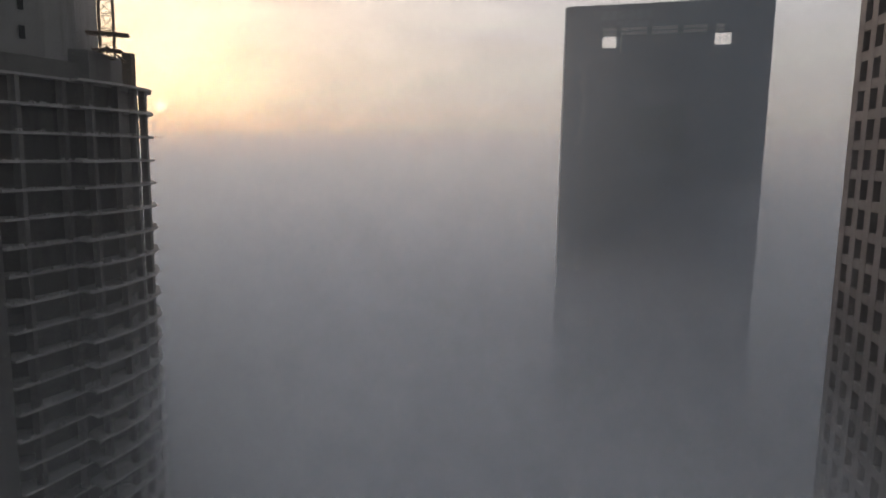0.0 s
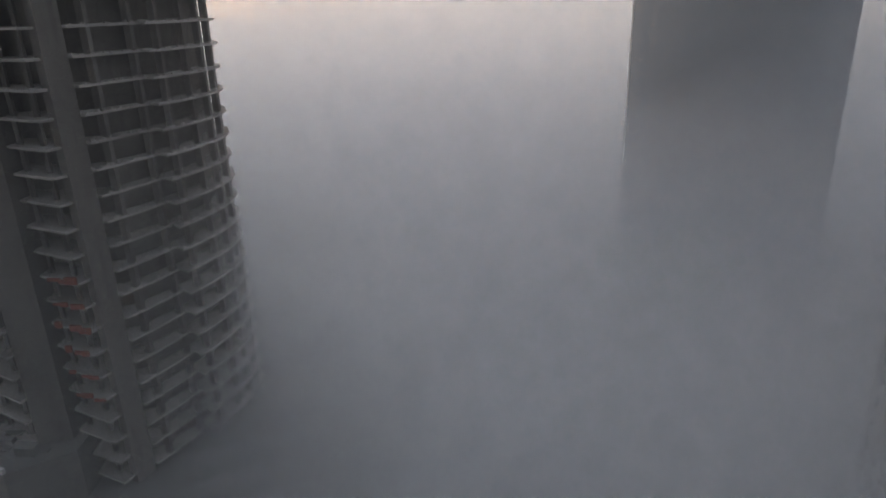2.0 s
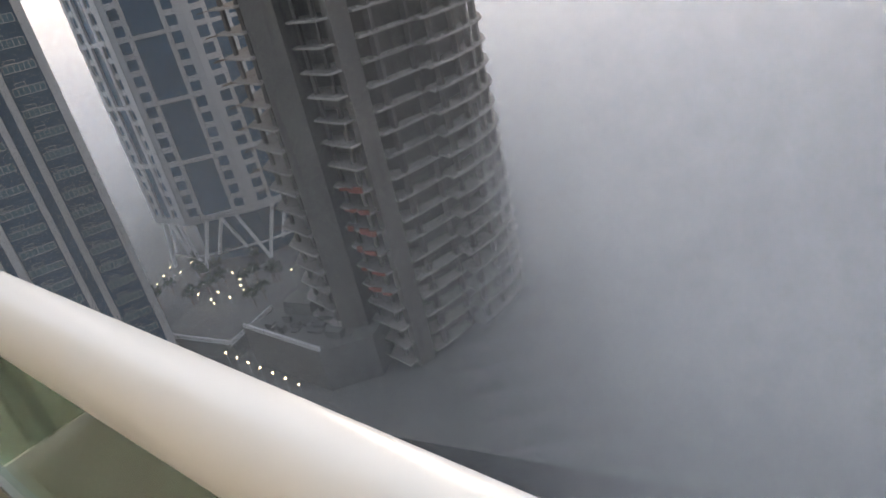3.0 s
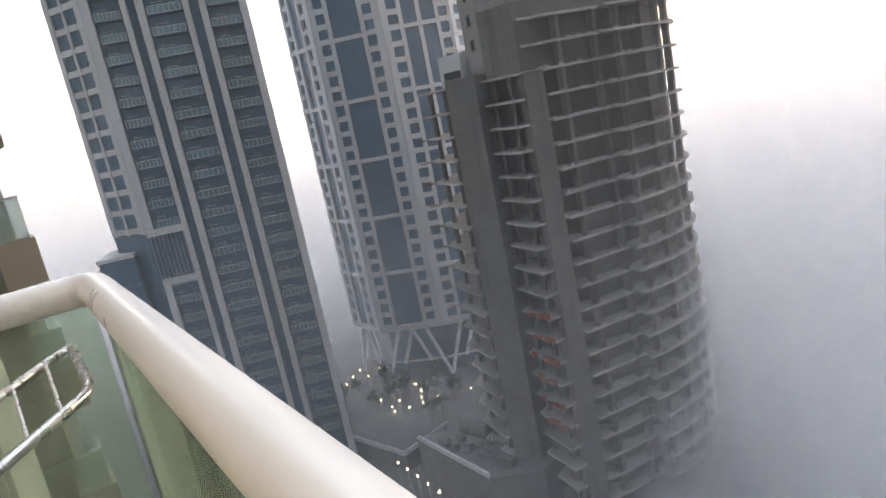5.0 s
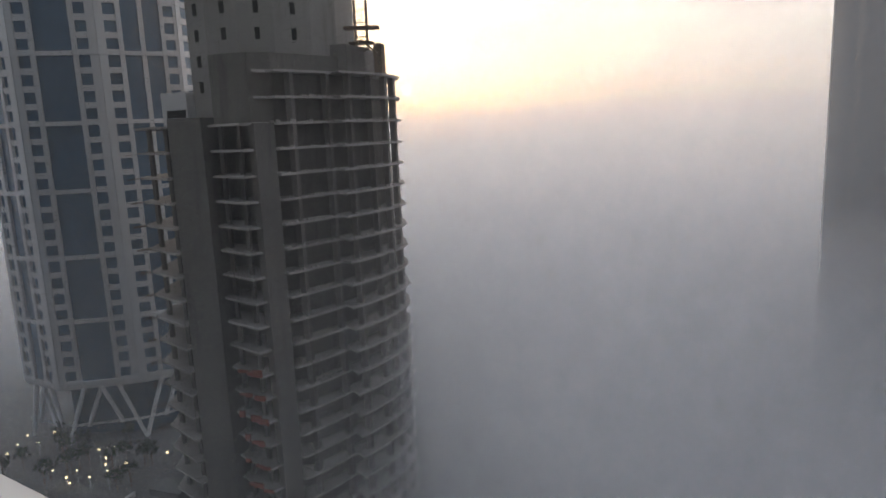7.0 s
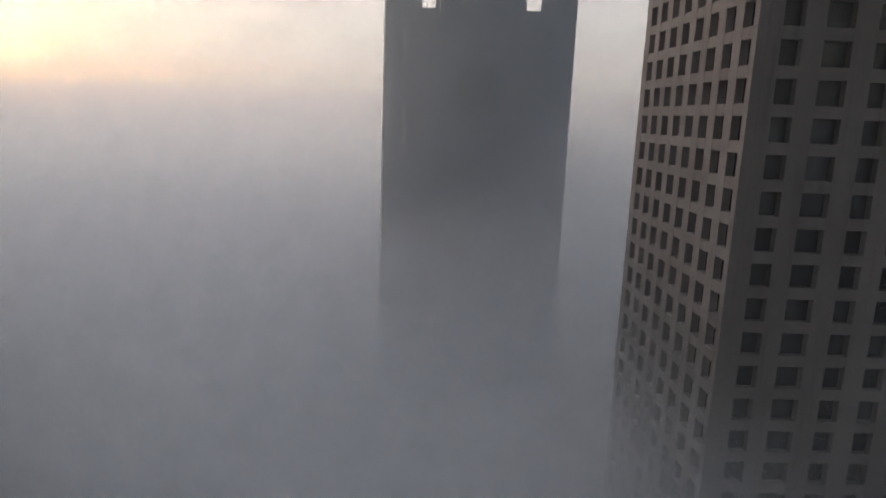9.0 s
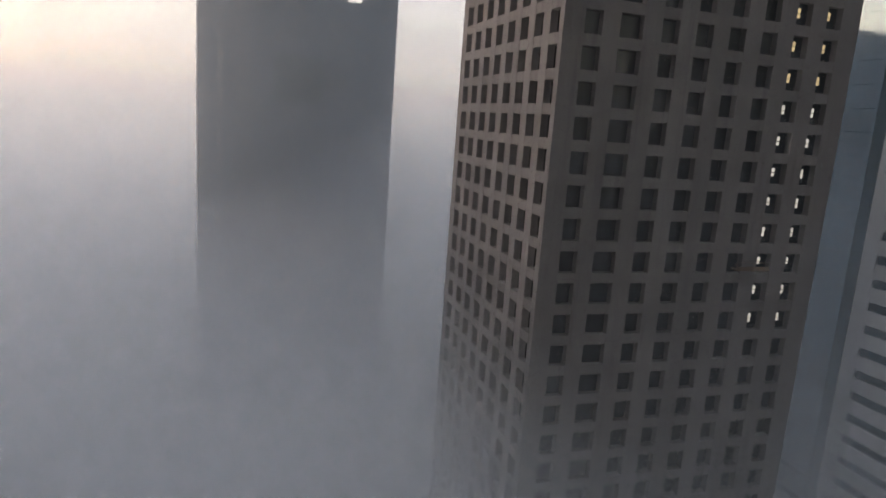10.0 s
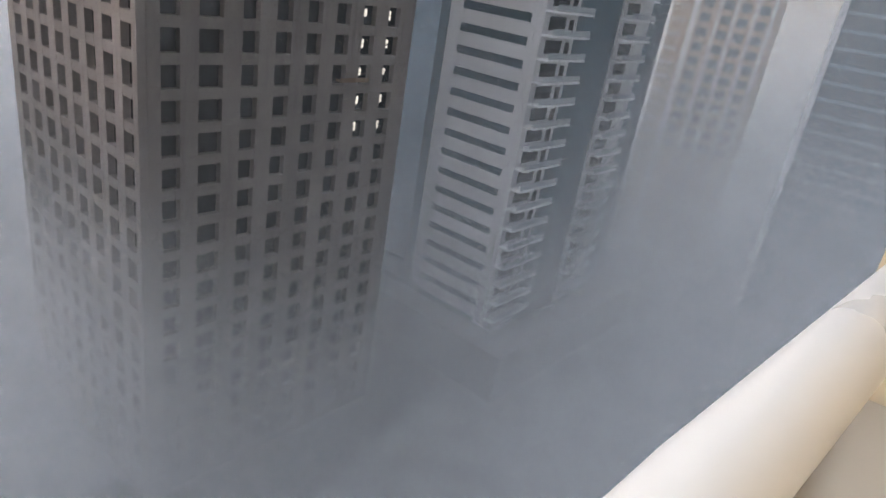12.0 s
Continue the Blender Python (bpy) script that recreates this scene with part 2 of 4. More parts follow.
def fog_material():
    m = bpy.data.materials.new("drifting_fog")
    m.use_nodes = True
    n = Nodes(m.node_tree)
    at = n.add("ShaderNodeNewGeometry").outputs["Position"]
    xyz = n.add("ShaderNodeSeparateXYZ", Vector=at)
    x, y, z = (xyz.outputs[k] for k in "XYZ")
    billow = n.noise(n.vec("MULTIPLY", at, (1.0, 1.0, 1.3)), 0.013, 2.0, 0.45)
    wisp = n.noise(n.vec("MULTIPLY", at, (1.0, 1.0, 1.6)), 0.045, 2.0, 0.5)
    far = n.vec("LENGTH", n.vec("MULTIPLY", at, (1.0, 1.0, 0.0)), (0, 0, 0))
    rel = n.math("SUBTRACT", z, EYE)
    # the street between the towers on one side lies open, and so does the lane on the other
    side = n.math("ADD", n.math("MULTIPLY", n.math("ADD", x, 61.0), 0.785), n.math("MULTIPLY", n.math("ADD", y, -78.0), 0.62))
    side = n.math("MULTIPLY_ADD", n.math("SUBTRACT", wisp, 0.5), 30.0, side)
    shut = n.math("MAXIMUM", n.smooth(side, -6.0, 30.0), n.smooth(far, 178.0, 250.0))
    lane = n.math("MULTIPLY", n.smooth(x, 40.0, 75.0), n.smooth(y, 75.0, 50.0))
    # height of the fog's top: billows near by, an even sea farther out, a bank that climbs past the slate tower's foot
    calm = n.smooth(far, 130.0, 330.0, 1.0, 0.12)
    across = n.math("SUBTRACT", n.math("MULTIPLY", x, 0.953), n.math("MULTIPLY", y, 0.302))
    bank = n.math("MULTIPLY", n.smooth(across, -26.0, 24.0, -5.0, 11.0), n.math("MULTIPLY", n.smooth(far, 80.0, 130.0), n.smooth(far, 320.0, 180.0)))
    top = n.math("ADD", n.smooth(far, 60.0, 150.0, -36.0, -25.0), n.smooth(far, 150.0, 900.0, 0.0, 22.0))
    top = n.math("ADD", top, bank)
    top = n.math("MULTIPLY_ADD", n.math("SUBTRACT", billow, 0.5), n.math("MULTIPLY", calm, 40.0), top)
    top = n.math("MULTIPLY_ADD", n.math("SUBTRACT", wisp, 0.5), n.math("MULTIPLY", calm, 13.0), top)
    top = n.math("MULTIPLY_ADD", n.math("SUBTRACT", 1.0, shut), -60.0, top)
    top = n.math("MULTIPLY_ADD", lane, -13.0, top)
    wide = n.math("MULTIPLY_ADD", n.math("MAXIMUM", n.math("ADD", far, -110.0), 0.0), 0.075, 17.0)
    dense = n.math("MULTIPLY", n.smooth(n.math("DIVIDE", n.math("SUBTRACT", rel, top), wide), 0.8, -1.3), n.smooth(far, 150.0, 700.0, 0.040, 0.004))
    mist = n.smooth(n.math("MULTIPLY_ADD", n.math("SUBTRACT", billow, 0.5), 50.0, rel), -4.0, -48.0, 0.0, 0.0065)
    mist = n.math("MULTIPLY", mist, n.math("MULTIPLY_ADD", shut, 0.6, 0.4))
    drift = n.math("MULTIPLY_ADD", n.math("MULTIPLY", n.math("MULTIPLY", n.smooth(far, 85.0, 150.0), n.smooth(far, 300.0, 180.0)), shut), 0.0105, 0.0007)
    thin = n.math("MULTIPLY", n.smooth(n.math("MULTIPLY_ADD", n.math("SUBTRACT", wisp, 0.5), 30.0, rel), 55.0, -5.0), drift)
    sigma = n.math("ADD", dense, n.math("ADD", thin, mist))
    alpha = n.math("SUBTRACT", 1.0, n.math("POWER", 2.7183, n.math("MULTIPLY", n.math("MULTIPLY", sigma, far), -GROW)), clamp=True)
    alpha = n.math("MINIMUM", alpha, 0.235)
    front = n.add("ShaderNodeBsdfDiffuse", Color=(0.87, 0.89, 0.93, 1))
    back = n.add("ShaderNodeBsdfTranslucent", Color=(0.87, 0.89, 0.93, 1))
    body = n.add("ShaderNodeMixShader", Fac=0.62)
    n.put(body.inputs[1], front.outputs[0]), n.put(body.inputs[2], back.outputs[0])
    both = n.add("ShaderNodeMixShader", Fac=alpha)
    n.put(both.inputs[1], n.add("ShaderNodeBsdfTransparent").outputs[0]), n.put(both.inputs[2], body.outputs[0])
    n.put(n.add("ShaderNodeOutputMaterial").inputs["Surface"], both.outputs[0])
    return m


def fog_bank():
    """Thin upright veils of fog, one behind the other, out to the horizon."""
    vs, fs, around = [], [], 200
    r = 30.0
    while r < 3600:
        k, high = len(vs), min(75.0, 30 + r * 0.35)
        rows = [-65.9, high]
        for z in rows:
            for i in range(around):
                a = 2 * math.pi * i / around
                swell = r * (1 + 0.03 * noise.noise(Vector((math.cos(a) * 3, math.sin(a) * 3, r))))
                vs.append((swell * math.cos(a), swell * math.sin(a), EYE + z))
        fs += [(k + j * around + i, k + j * around + (i + 1) % around, k + (j + 1) * around + (i + 1) % around, k + (j + 1) * around + i) for j in range(1) for i in range(around)]
        r *= 1 + (GROW if r < 400 else GROW * 2.9)
    me = mesh("fog_bank", vs, fs, fog_material())
    for f in me.polygons:
        f.use_smooth = True
    return tagged(new("fog_bank", me), "low grey morning fog drifting between the towers", "fog", kind="stuff")


fog_bank()


# ---------------------------------------------------------------- concrete grid tower
def grid_tower():
    t = thing("concrete_tower", "unfinished bare concrete tower with a grid of square window openings", "building", BLOCK @ pose(30.2, 62.3, 0))
    W, L, TOP, DEEP = 36.6, 31.8, 34.0, 0.95
    rows = [1.2 + 3.5 * k for k in range(-18, 9)]           # window heads
    tall = 2.35
    west = [(0.95 + 3.83 * k, 0.95 + 3.83 * k + 2.1) for k in range(8)]
    south = [(2.3, 4.3), (6.3, 9.0)] + [(11.2 + 4.15 * k, 13.25 + 4.15 * k) for k in range(6)]
    # one solid block; the shade of the empty floors is in its colour
    part("core", boxes("core", HOLLOW_SHADE, [(DEEP, DEEP, BASE, W, L, TOP)]), t, "solid near-black block for the shaded floors behind the openings")

    def piers(spans, end):
        edges = [0.0] + [e for s in spans for e in s] + [end]
        return list(zip(edges[::2], edges[1::2]))

    for i, (a, b) in enumerate(piers(west, L)):
        part("pier", boxes("pier", PRECAST, [(0, a, BASE, DEEP - 0.02, b, TOP)]), t)
    for a, b in piers(south, W):
        a = max(a, DEEP)
        part("pier", boxes("pier", PRECAST, [(a, 0, BASE, b, DEEP - 0.02, TOP)]), t)
    for j, head in enumerate(rows + [TOP + tall]):
        low = rows[j - 1] if j else BASE
        z0, z1 = low + 0.0, head - tall
        part("spandrel", boxes("spandrel", PRECAST, [(0.03, 0.04, z0, DEEP - 0.06, L, z1)]), t)
        part("spandrel", boxes("spandrel", PRECAST, [(DEEP - 0.05, 0.03, z0, W, DEEP - 0.06, z1)]), t)
    rng = random.Random(5)
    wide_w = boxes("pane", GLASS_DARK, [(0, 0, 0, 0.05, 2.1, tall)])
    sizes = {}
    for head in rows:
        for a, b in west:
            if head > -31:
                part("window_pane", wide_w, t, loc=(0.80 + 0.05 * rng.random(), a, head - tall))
        for c, (a, b) in enumerate(south):
            if head <= -31:
                continue
            key = round(b - a, 2)
            if key not in sizes:
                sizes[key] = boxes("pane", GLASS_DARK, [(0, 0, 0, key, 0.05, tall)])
            sky_seen = c >= 6 and head > -21
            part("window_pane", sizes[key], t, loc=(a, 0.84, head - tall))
            # added glowing panes stand in for bright sky showing through the end bays
            if sky_seen:
                glow = boxes("sky_seen", SKY_PANE_GOLD if head > 7 else SKY_PANE, [(0.15, 0, 0.75 + 0.25 * rng.random(), 0.80, 0.03, 1.25), (0.15, 0, 1.33, 0.80, 0.03, 1.8 + 0.1 * rng.random())])
                part("lit_window", glow, t, "glowing panes with a middle bar, for sky seen through", loc=(a + 0.3, 0.76, head - tall))
    # hanging work platform
    g = thing("work_platform", "rusty hanging work platform on the concrete facade", "platform", BLOCK @ pose(30.2 + 24.0, 62.3 - 1.3, -14.6))
    part("deck", boxes("deck", RUST, [(0, 0, 0, 4.4, 1.0, 0.12), (0, 0, 0.12, 4.4, 0.06, 0.5)]), g)
    part("guard_rail", tube("guard", RUST, [[(0, 0, 1.0), (4.4, 0, 1.0)], [(0, 0, 0), (0, 0, 1.0)], [(2.2, 0, 0), (2.2, 0, 1.0)], [(4.4, 0, 0), (4.4, 0, 1.0)]], 0.04, 5), g)
    part("bracket", boxes("bracket", RUST, [(0.3, 1.0, 0, 0.5, 1.3, 0.15), (3.9, 1.0, 0, 4.1, 1.3, 0.15)]), g)
    return t


grid_tower()


# ---------------------------------------------------------------- white tower with slit windows and balconies
def slit_tower():
    t = thing("white_tower", "pale tower with long slit windows, corner balconies and a glass strip", "building", BLOCK @ pose(89.0, 56.9, 0))
    W, L, TOP = 44.0, 40.0, 48.0
    part("core", boxes("core", GLASS_TEAL, [(0.4, 0.4, BASE, W, L, TOP)]), t, "dark teal glass body")
    heads = [6.0 + 3.5 * k for k in range(-18, 12)]
    # west face: white bands and slits
    part("end_pier", boxes("end_pier", PALE, [(0, 0, BASE, 0.4, 2.3, TOP)]), t)
    part("end_pier", boxes("end_pier", PALE, [(0, 15.9, BASE, 0.4, 18.3, TOP)]), t)
    for a, b in zip([BASE + 1.35] + heads, heads + [TOP + 1.35]):
        part("spandrel", boxes("spandrel", PALE, [(0.02, 2.3, a, 0.39, 15.9, b - 1.35)]), t)
    slit = boxes("slit", GLASS_TEAL, [(0, 0, 0, 0.05, 13.6, 1.35)])
    for h in heads:
        part("slit_window", slit, t, "long dark slit window", loc=(0.32, 2.3, h - 1.35))
    # mirror glass strip beside it
    strip = boxes("strip", GLASS_MIRROR, [(0, 0, 0.03, 0.06, 8.0, 3.47)])
    for h in heads:
        part("glass_panel", strip, t, "mirror glass panel", loc=(0.30, 18.34 + 2.2, h))
    part("dark_strip", boxes("dark_strip", GLASS_TEAL, [(0.2, 18.3, BASE, 0.39, 20.5, TOP)]), t)
    # south face: balconies
    part("south_wall", boxes("south_wall", PALE, [(0.4, 0.05, BASE, 9.8, 0.39, TOP)]), t)
    part("south_wall", boxes("south_wall", PALE, [(24.5, 0.05, BASE, 36.0, 0.39, TOP)]), t)
    slab = boxes("slab", WHITE, [(0, 0, -0.3, 11.2, 2.0, 0.0)])
    short = boxes("short", WHITE, [(0, 0, -0.3, 9.6, 2.0, 0.0)])
    rail = boxes("rail", METAL_GREY, [(0.05, 0.03, 0.95, 11.1, 0.09, 1.03), (0.05, 0.05, 0.1, 11.1, 0.07, 0.9)])
    rail2 = boxes("rail2", METAL_GREY, [(0.05, 0.03, 0.95, 9.5, 0.09, 1.03), (0.05, 0.05, 0.1, 9.5, 0.07, 0.9)])
    win = boxes("win", GLASS_DARK, [(0, 0, 0, 4.6, 0.06, 2.0)])
    door = boxes("door", GLASS_DARK, [(0, 0, 0, 1.3, 0.06, 2.3)])
    for h in heads:
        z = h - 2.6
        b = part("balcony", slab, t, "white balcony slab", loc=(0.0, -2.0, z))
        part("balustrade", rail, b)
        part("balcony_window", win, t, loc=(1.6, -0.02, z + 0.6))
        part("balcony_door", door, t, loc=(7.4, -0.02, z))
        b = part("balcony", short, t, "white balcony slab", loc=(24.2, -2.0, z))
        part("balustrade", rail2, b)
        part("balcony_window", win, t, loc=(26.0, -0.02, z + 0.6))
    p = thing("podium", "pale low podium building at the foot of the white tower", "building", BLOCK @ pose(82, 48, 0))
    part("podium_body", boxes("podium_body", ROOFING, [(0, 0, BASE, 50, 7.0, -58.0), (0, 7, BASE, 6.9, 45, -58.0)]), p)
    part("parapet", boxes("parapet", ROOFING, [(-0.2, -0.2, -58.0, 50, 0.2, -57.0), (-0.2, 0.2, -58.0, 0.2, 45, -57.0)]), p)


slit_tower()


# ---------------------------------------------------------------- round-cornered tower under construction
def building_site():
    t = thing("unfinished_tower", "round concrete tower under construction with open floor slabs", "building", AT_EYE)
    plan = [(-62.3, 77.2), (-55.1, 74.4), (-54.3, 76.9), (-53.9, 79.6), (-52.3, 79.1), (-50.9, 82.4), (-49.7, 85.6), (-48.8, 88.7), (-48.3, 88.5),
            (-47.0, 87.5), (-45.8, 91.0), (-45.0, 94.5), (-44.5, 98.0), (-44.5, 101.5), (-45.2, 105.0), (-47.4, 109.5), (-52, 114), (-60, 118),
            (-75, 118), (-82, 108), (-80, 92), (-77.0, 82.0), (-74.8, 76.8), (-67.0, 73.4), (-66.0, 76.5)]
    right = [p for p in plan if p[0] > -56] + [(-60, 118), (-62, 96), (-57, 84)]
    top_k = 9
    levels = [-29.5 + 3.5 * k for k in range(-10, 12)]
    grown = {}
    rng = random.Random(3)
    for k, z in enumerate(levels):
        outline = plan if z < 2.5 else [(-54.3, 76.9)] + [p for p in plan[3:17]] + [(-60, 118), (-62, 96), (-57, 84)]
        part("floor_slab", prism("floor_slab", SLAB, outline, z - 0.32, z), t)
        # loose blocks and edge boards on the slab edge
        if -40 < z < 9:
            bits = []
            for (x0, y0), (x1, y1) in zip(outline[3:13], outline[4:14]):
                n = int(math.hypot(x1 - x0, y1 - y0) / 0.45)
                for i in range(n):
                    if rng.random() < 0.42:
                        f = (i + rng.random() * 0.5) / max(n, 1)
                        x, y, s = x0 + (x1 - x0) * f - 0.35, y0 + (y1 - y0) * f, rng.uniform(0.10, 0.22)
                        bits.append((x - s, y - s, z, x + s, y + s, z + rng.uniform(0.12, 0.35)))
            if bits:
                part("edge_blocks", boxes("edge_blocks", SLAB, bits), t, "loose pale blocks along the slab edge", kind="stuff")
    column = boxes("column", CONCRETE, [(-0.45, -0.45, 0, 0.45, 0.45, 3.18)])
    slim = boxes("slim", CONCRETE, [(-0.28, -0.28, 0, 0.28, 0.28, 3.18)])
    spots = [(-61.2, 78.4, 0), (-57.3, 77.3, 0), (-51.9, 82.0, 1), (-49.6, 88.0, 1), (-47.3, 90.5, 1), (-46.2, 95.6, 1), (-45.7, 99.6, 1), (-46.0, 103.5, 1), (-49.4, 107.6, 1),
             (-73.4, 78.0, 0), (-68.4, 75.9, 0)]
    for z in levels[:-1]:
        for x, y, big in spots:
            if z < 2.0 or x > -53:
                part("column", column if big else slim, t, loc=(x, y, z))
    wide = [(-56.2, 77.0), (-54.6, 76.5), (-53.6, 79.2), (-55.2, 79.8)]
    part("corner_pier", prism("corner_pier", CONCRETE, [(-55.4, 76.6), (-54.1, 76.2), (-53.0, 79.3), (-54.4, 80.0)], BASE, 1.9), t, "broad bare concrete pier")
    part("shear_wall", prism("shear_wall", CONCRETE, [(-66.6, 74.2), (-62.2, 75.6), (-62.4, 80.0), (-66.6, 80.0)], BASE, 3.0), t, "broad dark concrete wall")
    part("core", prism("core", CONCRETE, [(-66, 82), (-57.5, 82), (-54.0, 90.0), (-53, 106), (-60, 112), (-72, 110), (-76, 96), (-72, 84)], BASE, 3.0), t, "dark concrete core inside the floors")
    part("inner_wall", prism("inner_wall", CONCRETE, [(-57.0, 81.5), (-53.4, 83.5), (-50.6, 89.8), (-48.8, 95.0), (-48.0, 100.0), (-49.0, 106.0), (-54, 112), (-58, 110), (-58, 90)], BASE, 8.9), t, "dark block wall inside the open floors")
    crown = [(-66.6, 80.2), (-62.5, 79.6), (-58.5, 80.6), (-54.6, 83.6), (-51.6, 88.5), (-50.2, 93.5), (-51.5, 102), (-60, 112), (-72, 110), (-76, 96)]
    part("upper_core", prism("upper_core", SMOOTH_GLARE, crown, 3.0, 46.0), t, "tall smooth concrete core above the floors, glare in its colour")
    # solid blocks on the wall, coloured like the shade in an opening
    slot = boxes("slot", HOLLOW_SHADE, [(-0.35, -0.1, 0, 0.35, 0.1, 1.6)])
    for z in (6.5, 10.0, 13.5, 17.0, 20.5, 24.0, 27.5):
        for x, y, a in ((-53.0, 86.2, 58), (-60.4, 80.1, 12), (-64.8, 79.95, -6), (-56.4, 82.2, 38)):
            s = part("wall_slot", slot, t, "small near-black block for a shaded wall opening", loc=(x, y, z))
            s.rotation_euler = (0, 0, radians(a))
    # screen wall round the top floors
    ring = [(-62.0, 78.2), (-56.0, 78.4), (-54.0, 81.0), (-52.2, 85.2), (-50.6, 89.0), (-49.3, 93.0), (-50.6, 93.6), (-52.0, 89.6), (-53.6, 85.8), (-55.2, 82.0), (-57.0, 80.0), (-62.0, 80.0)]
    part("screen_wall", prism("screen_wall", CONCRETE, ring, 2.1, 11.4), t, "dark curved concrete screen wall")
    part("roof_block", prism("roof_block", CONCRETE, [(-50.6, 92.0), (-48.2, 92.6), (-47.9, 98.0), (-48.6, 103.5), (-52, 104)], 9.1, 13.2), t)
    part("stair_tower", boxes("stair_tower", PALE, [(-71.5, 79.0, -1.5, -67.0, 84.0, 6.8)]), t, "pale block with a dark slot")
    # shade of the slot painted as a near-black block
    part("stair_slot", boxes("stair_slot", HOLLOW_SHADE, [(-70.6, 78.9, 3.2, -67.3, 79.02, 4.3)]), t)
    part("hoist_box", boxes("hoist_box", RUST, [(-46.2, 97.8, 9.1, -44.9, 99.2, 13.6)]), t, "small lattice hoist cage at the roof edge")
    # starter bars at the slab ends
    bars = []
    for z in levels[6:21]:
        for j in range(5):
            y = 95 + 2.6 * j + rng.random()
            bars.append([(-44.7, y, z - 0.1), (-43.7 - rng.random() * 0.5, y + 0.3, z - 0.05 + 0.2 * rng.random())])
        if z < 0:
            for j in range(4):
                bars.append([(-73.8 - j * 0.3, 76.6 + j * 0.5, z - 0.1), (-75.9 - j * 0.4, 75.4 + j * 0.5, z - 0.35)])
    part("starter_bars", tube("starter_bars", RUST, bars, 0.035, 4), t, "rusty bars sticking out of the slabs", kind="stuff")
    # red netting and boards low on the corner bay
    rags = []
    for z in levels[4:10]:
        for j in range(3):
            x = -60.5 + 1.9 * j + rng.random()
            rags.append((x, 75.4 - 0.35 * (x + 60.5), z, x + rng.uniform(0.8, 1.8), 75.7 - 0.35 * (x + 60.5), z + rng.uniform(0.2, 1.1)))
    part("netting", boxes("netting", RED, rags), t, "red-brown boards and netting", kind="stuff")
    # crane mast
    c = thing("crane_mast", "yellow-brown lattice mast of a tower crane", "crane", AT_EYE @ pose(-47.6, 96.8, 12.6, 0, 0, 20))
    legs = [(-0.9, -0.9), (0.9, -0.9), (0.9, 0.9), (-0.9, 0.9)]
    for x, y in legs:
        part("leg", tube("leg", RUST, [[(x, y, 0.0), (x, y, 34)]], 0.11, 6), c)
    braces = []
    for k in range(17):
        z = 2.0 * k
        for (x0, y0), (x1, y1) in zip(legs, legs[1:] + legs[:1]):
            braces += [[(x0, y0, z), (x1, y1, z)], [(x0, y0, z), (x1, y1, z + 2.0)] if k % 2 else [(x1, y1, z), (x0, y0, z + 2.0)]]
    part("bracing", tube("bracing", RUST, braces, 0.06, 4), c)
    part("collar", boxes("collar", RUST, [(-2.6, -1.3, 3.2, 2.8, 1.3, 3.5), (-1.9, -1.6, 1.0, 1.9, 1.6, 1.2)]), c)
    part("footing", tube("footing", RUST, [[(-2.2, -1.2, -0.6), (0, -0.9, 1.6), (2.4, -1.2, -0.6)], [(-2.2, 1.2, -0.6), (0, 0.9, 1.6), (2.4, 1.2, -0.6)]], 0.16, 6), c)


building_site()


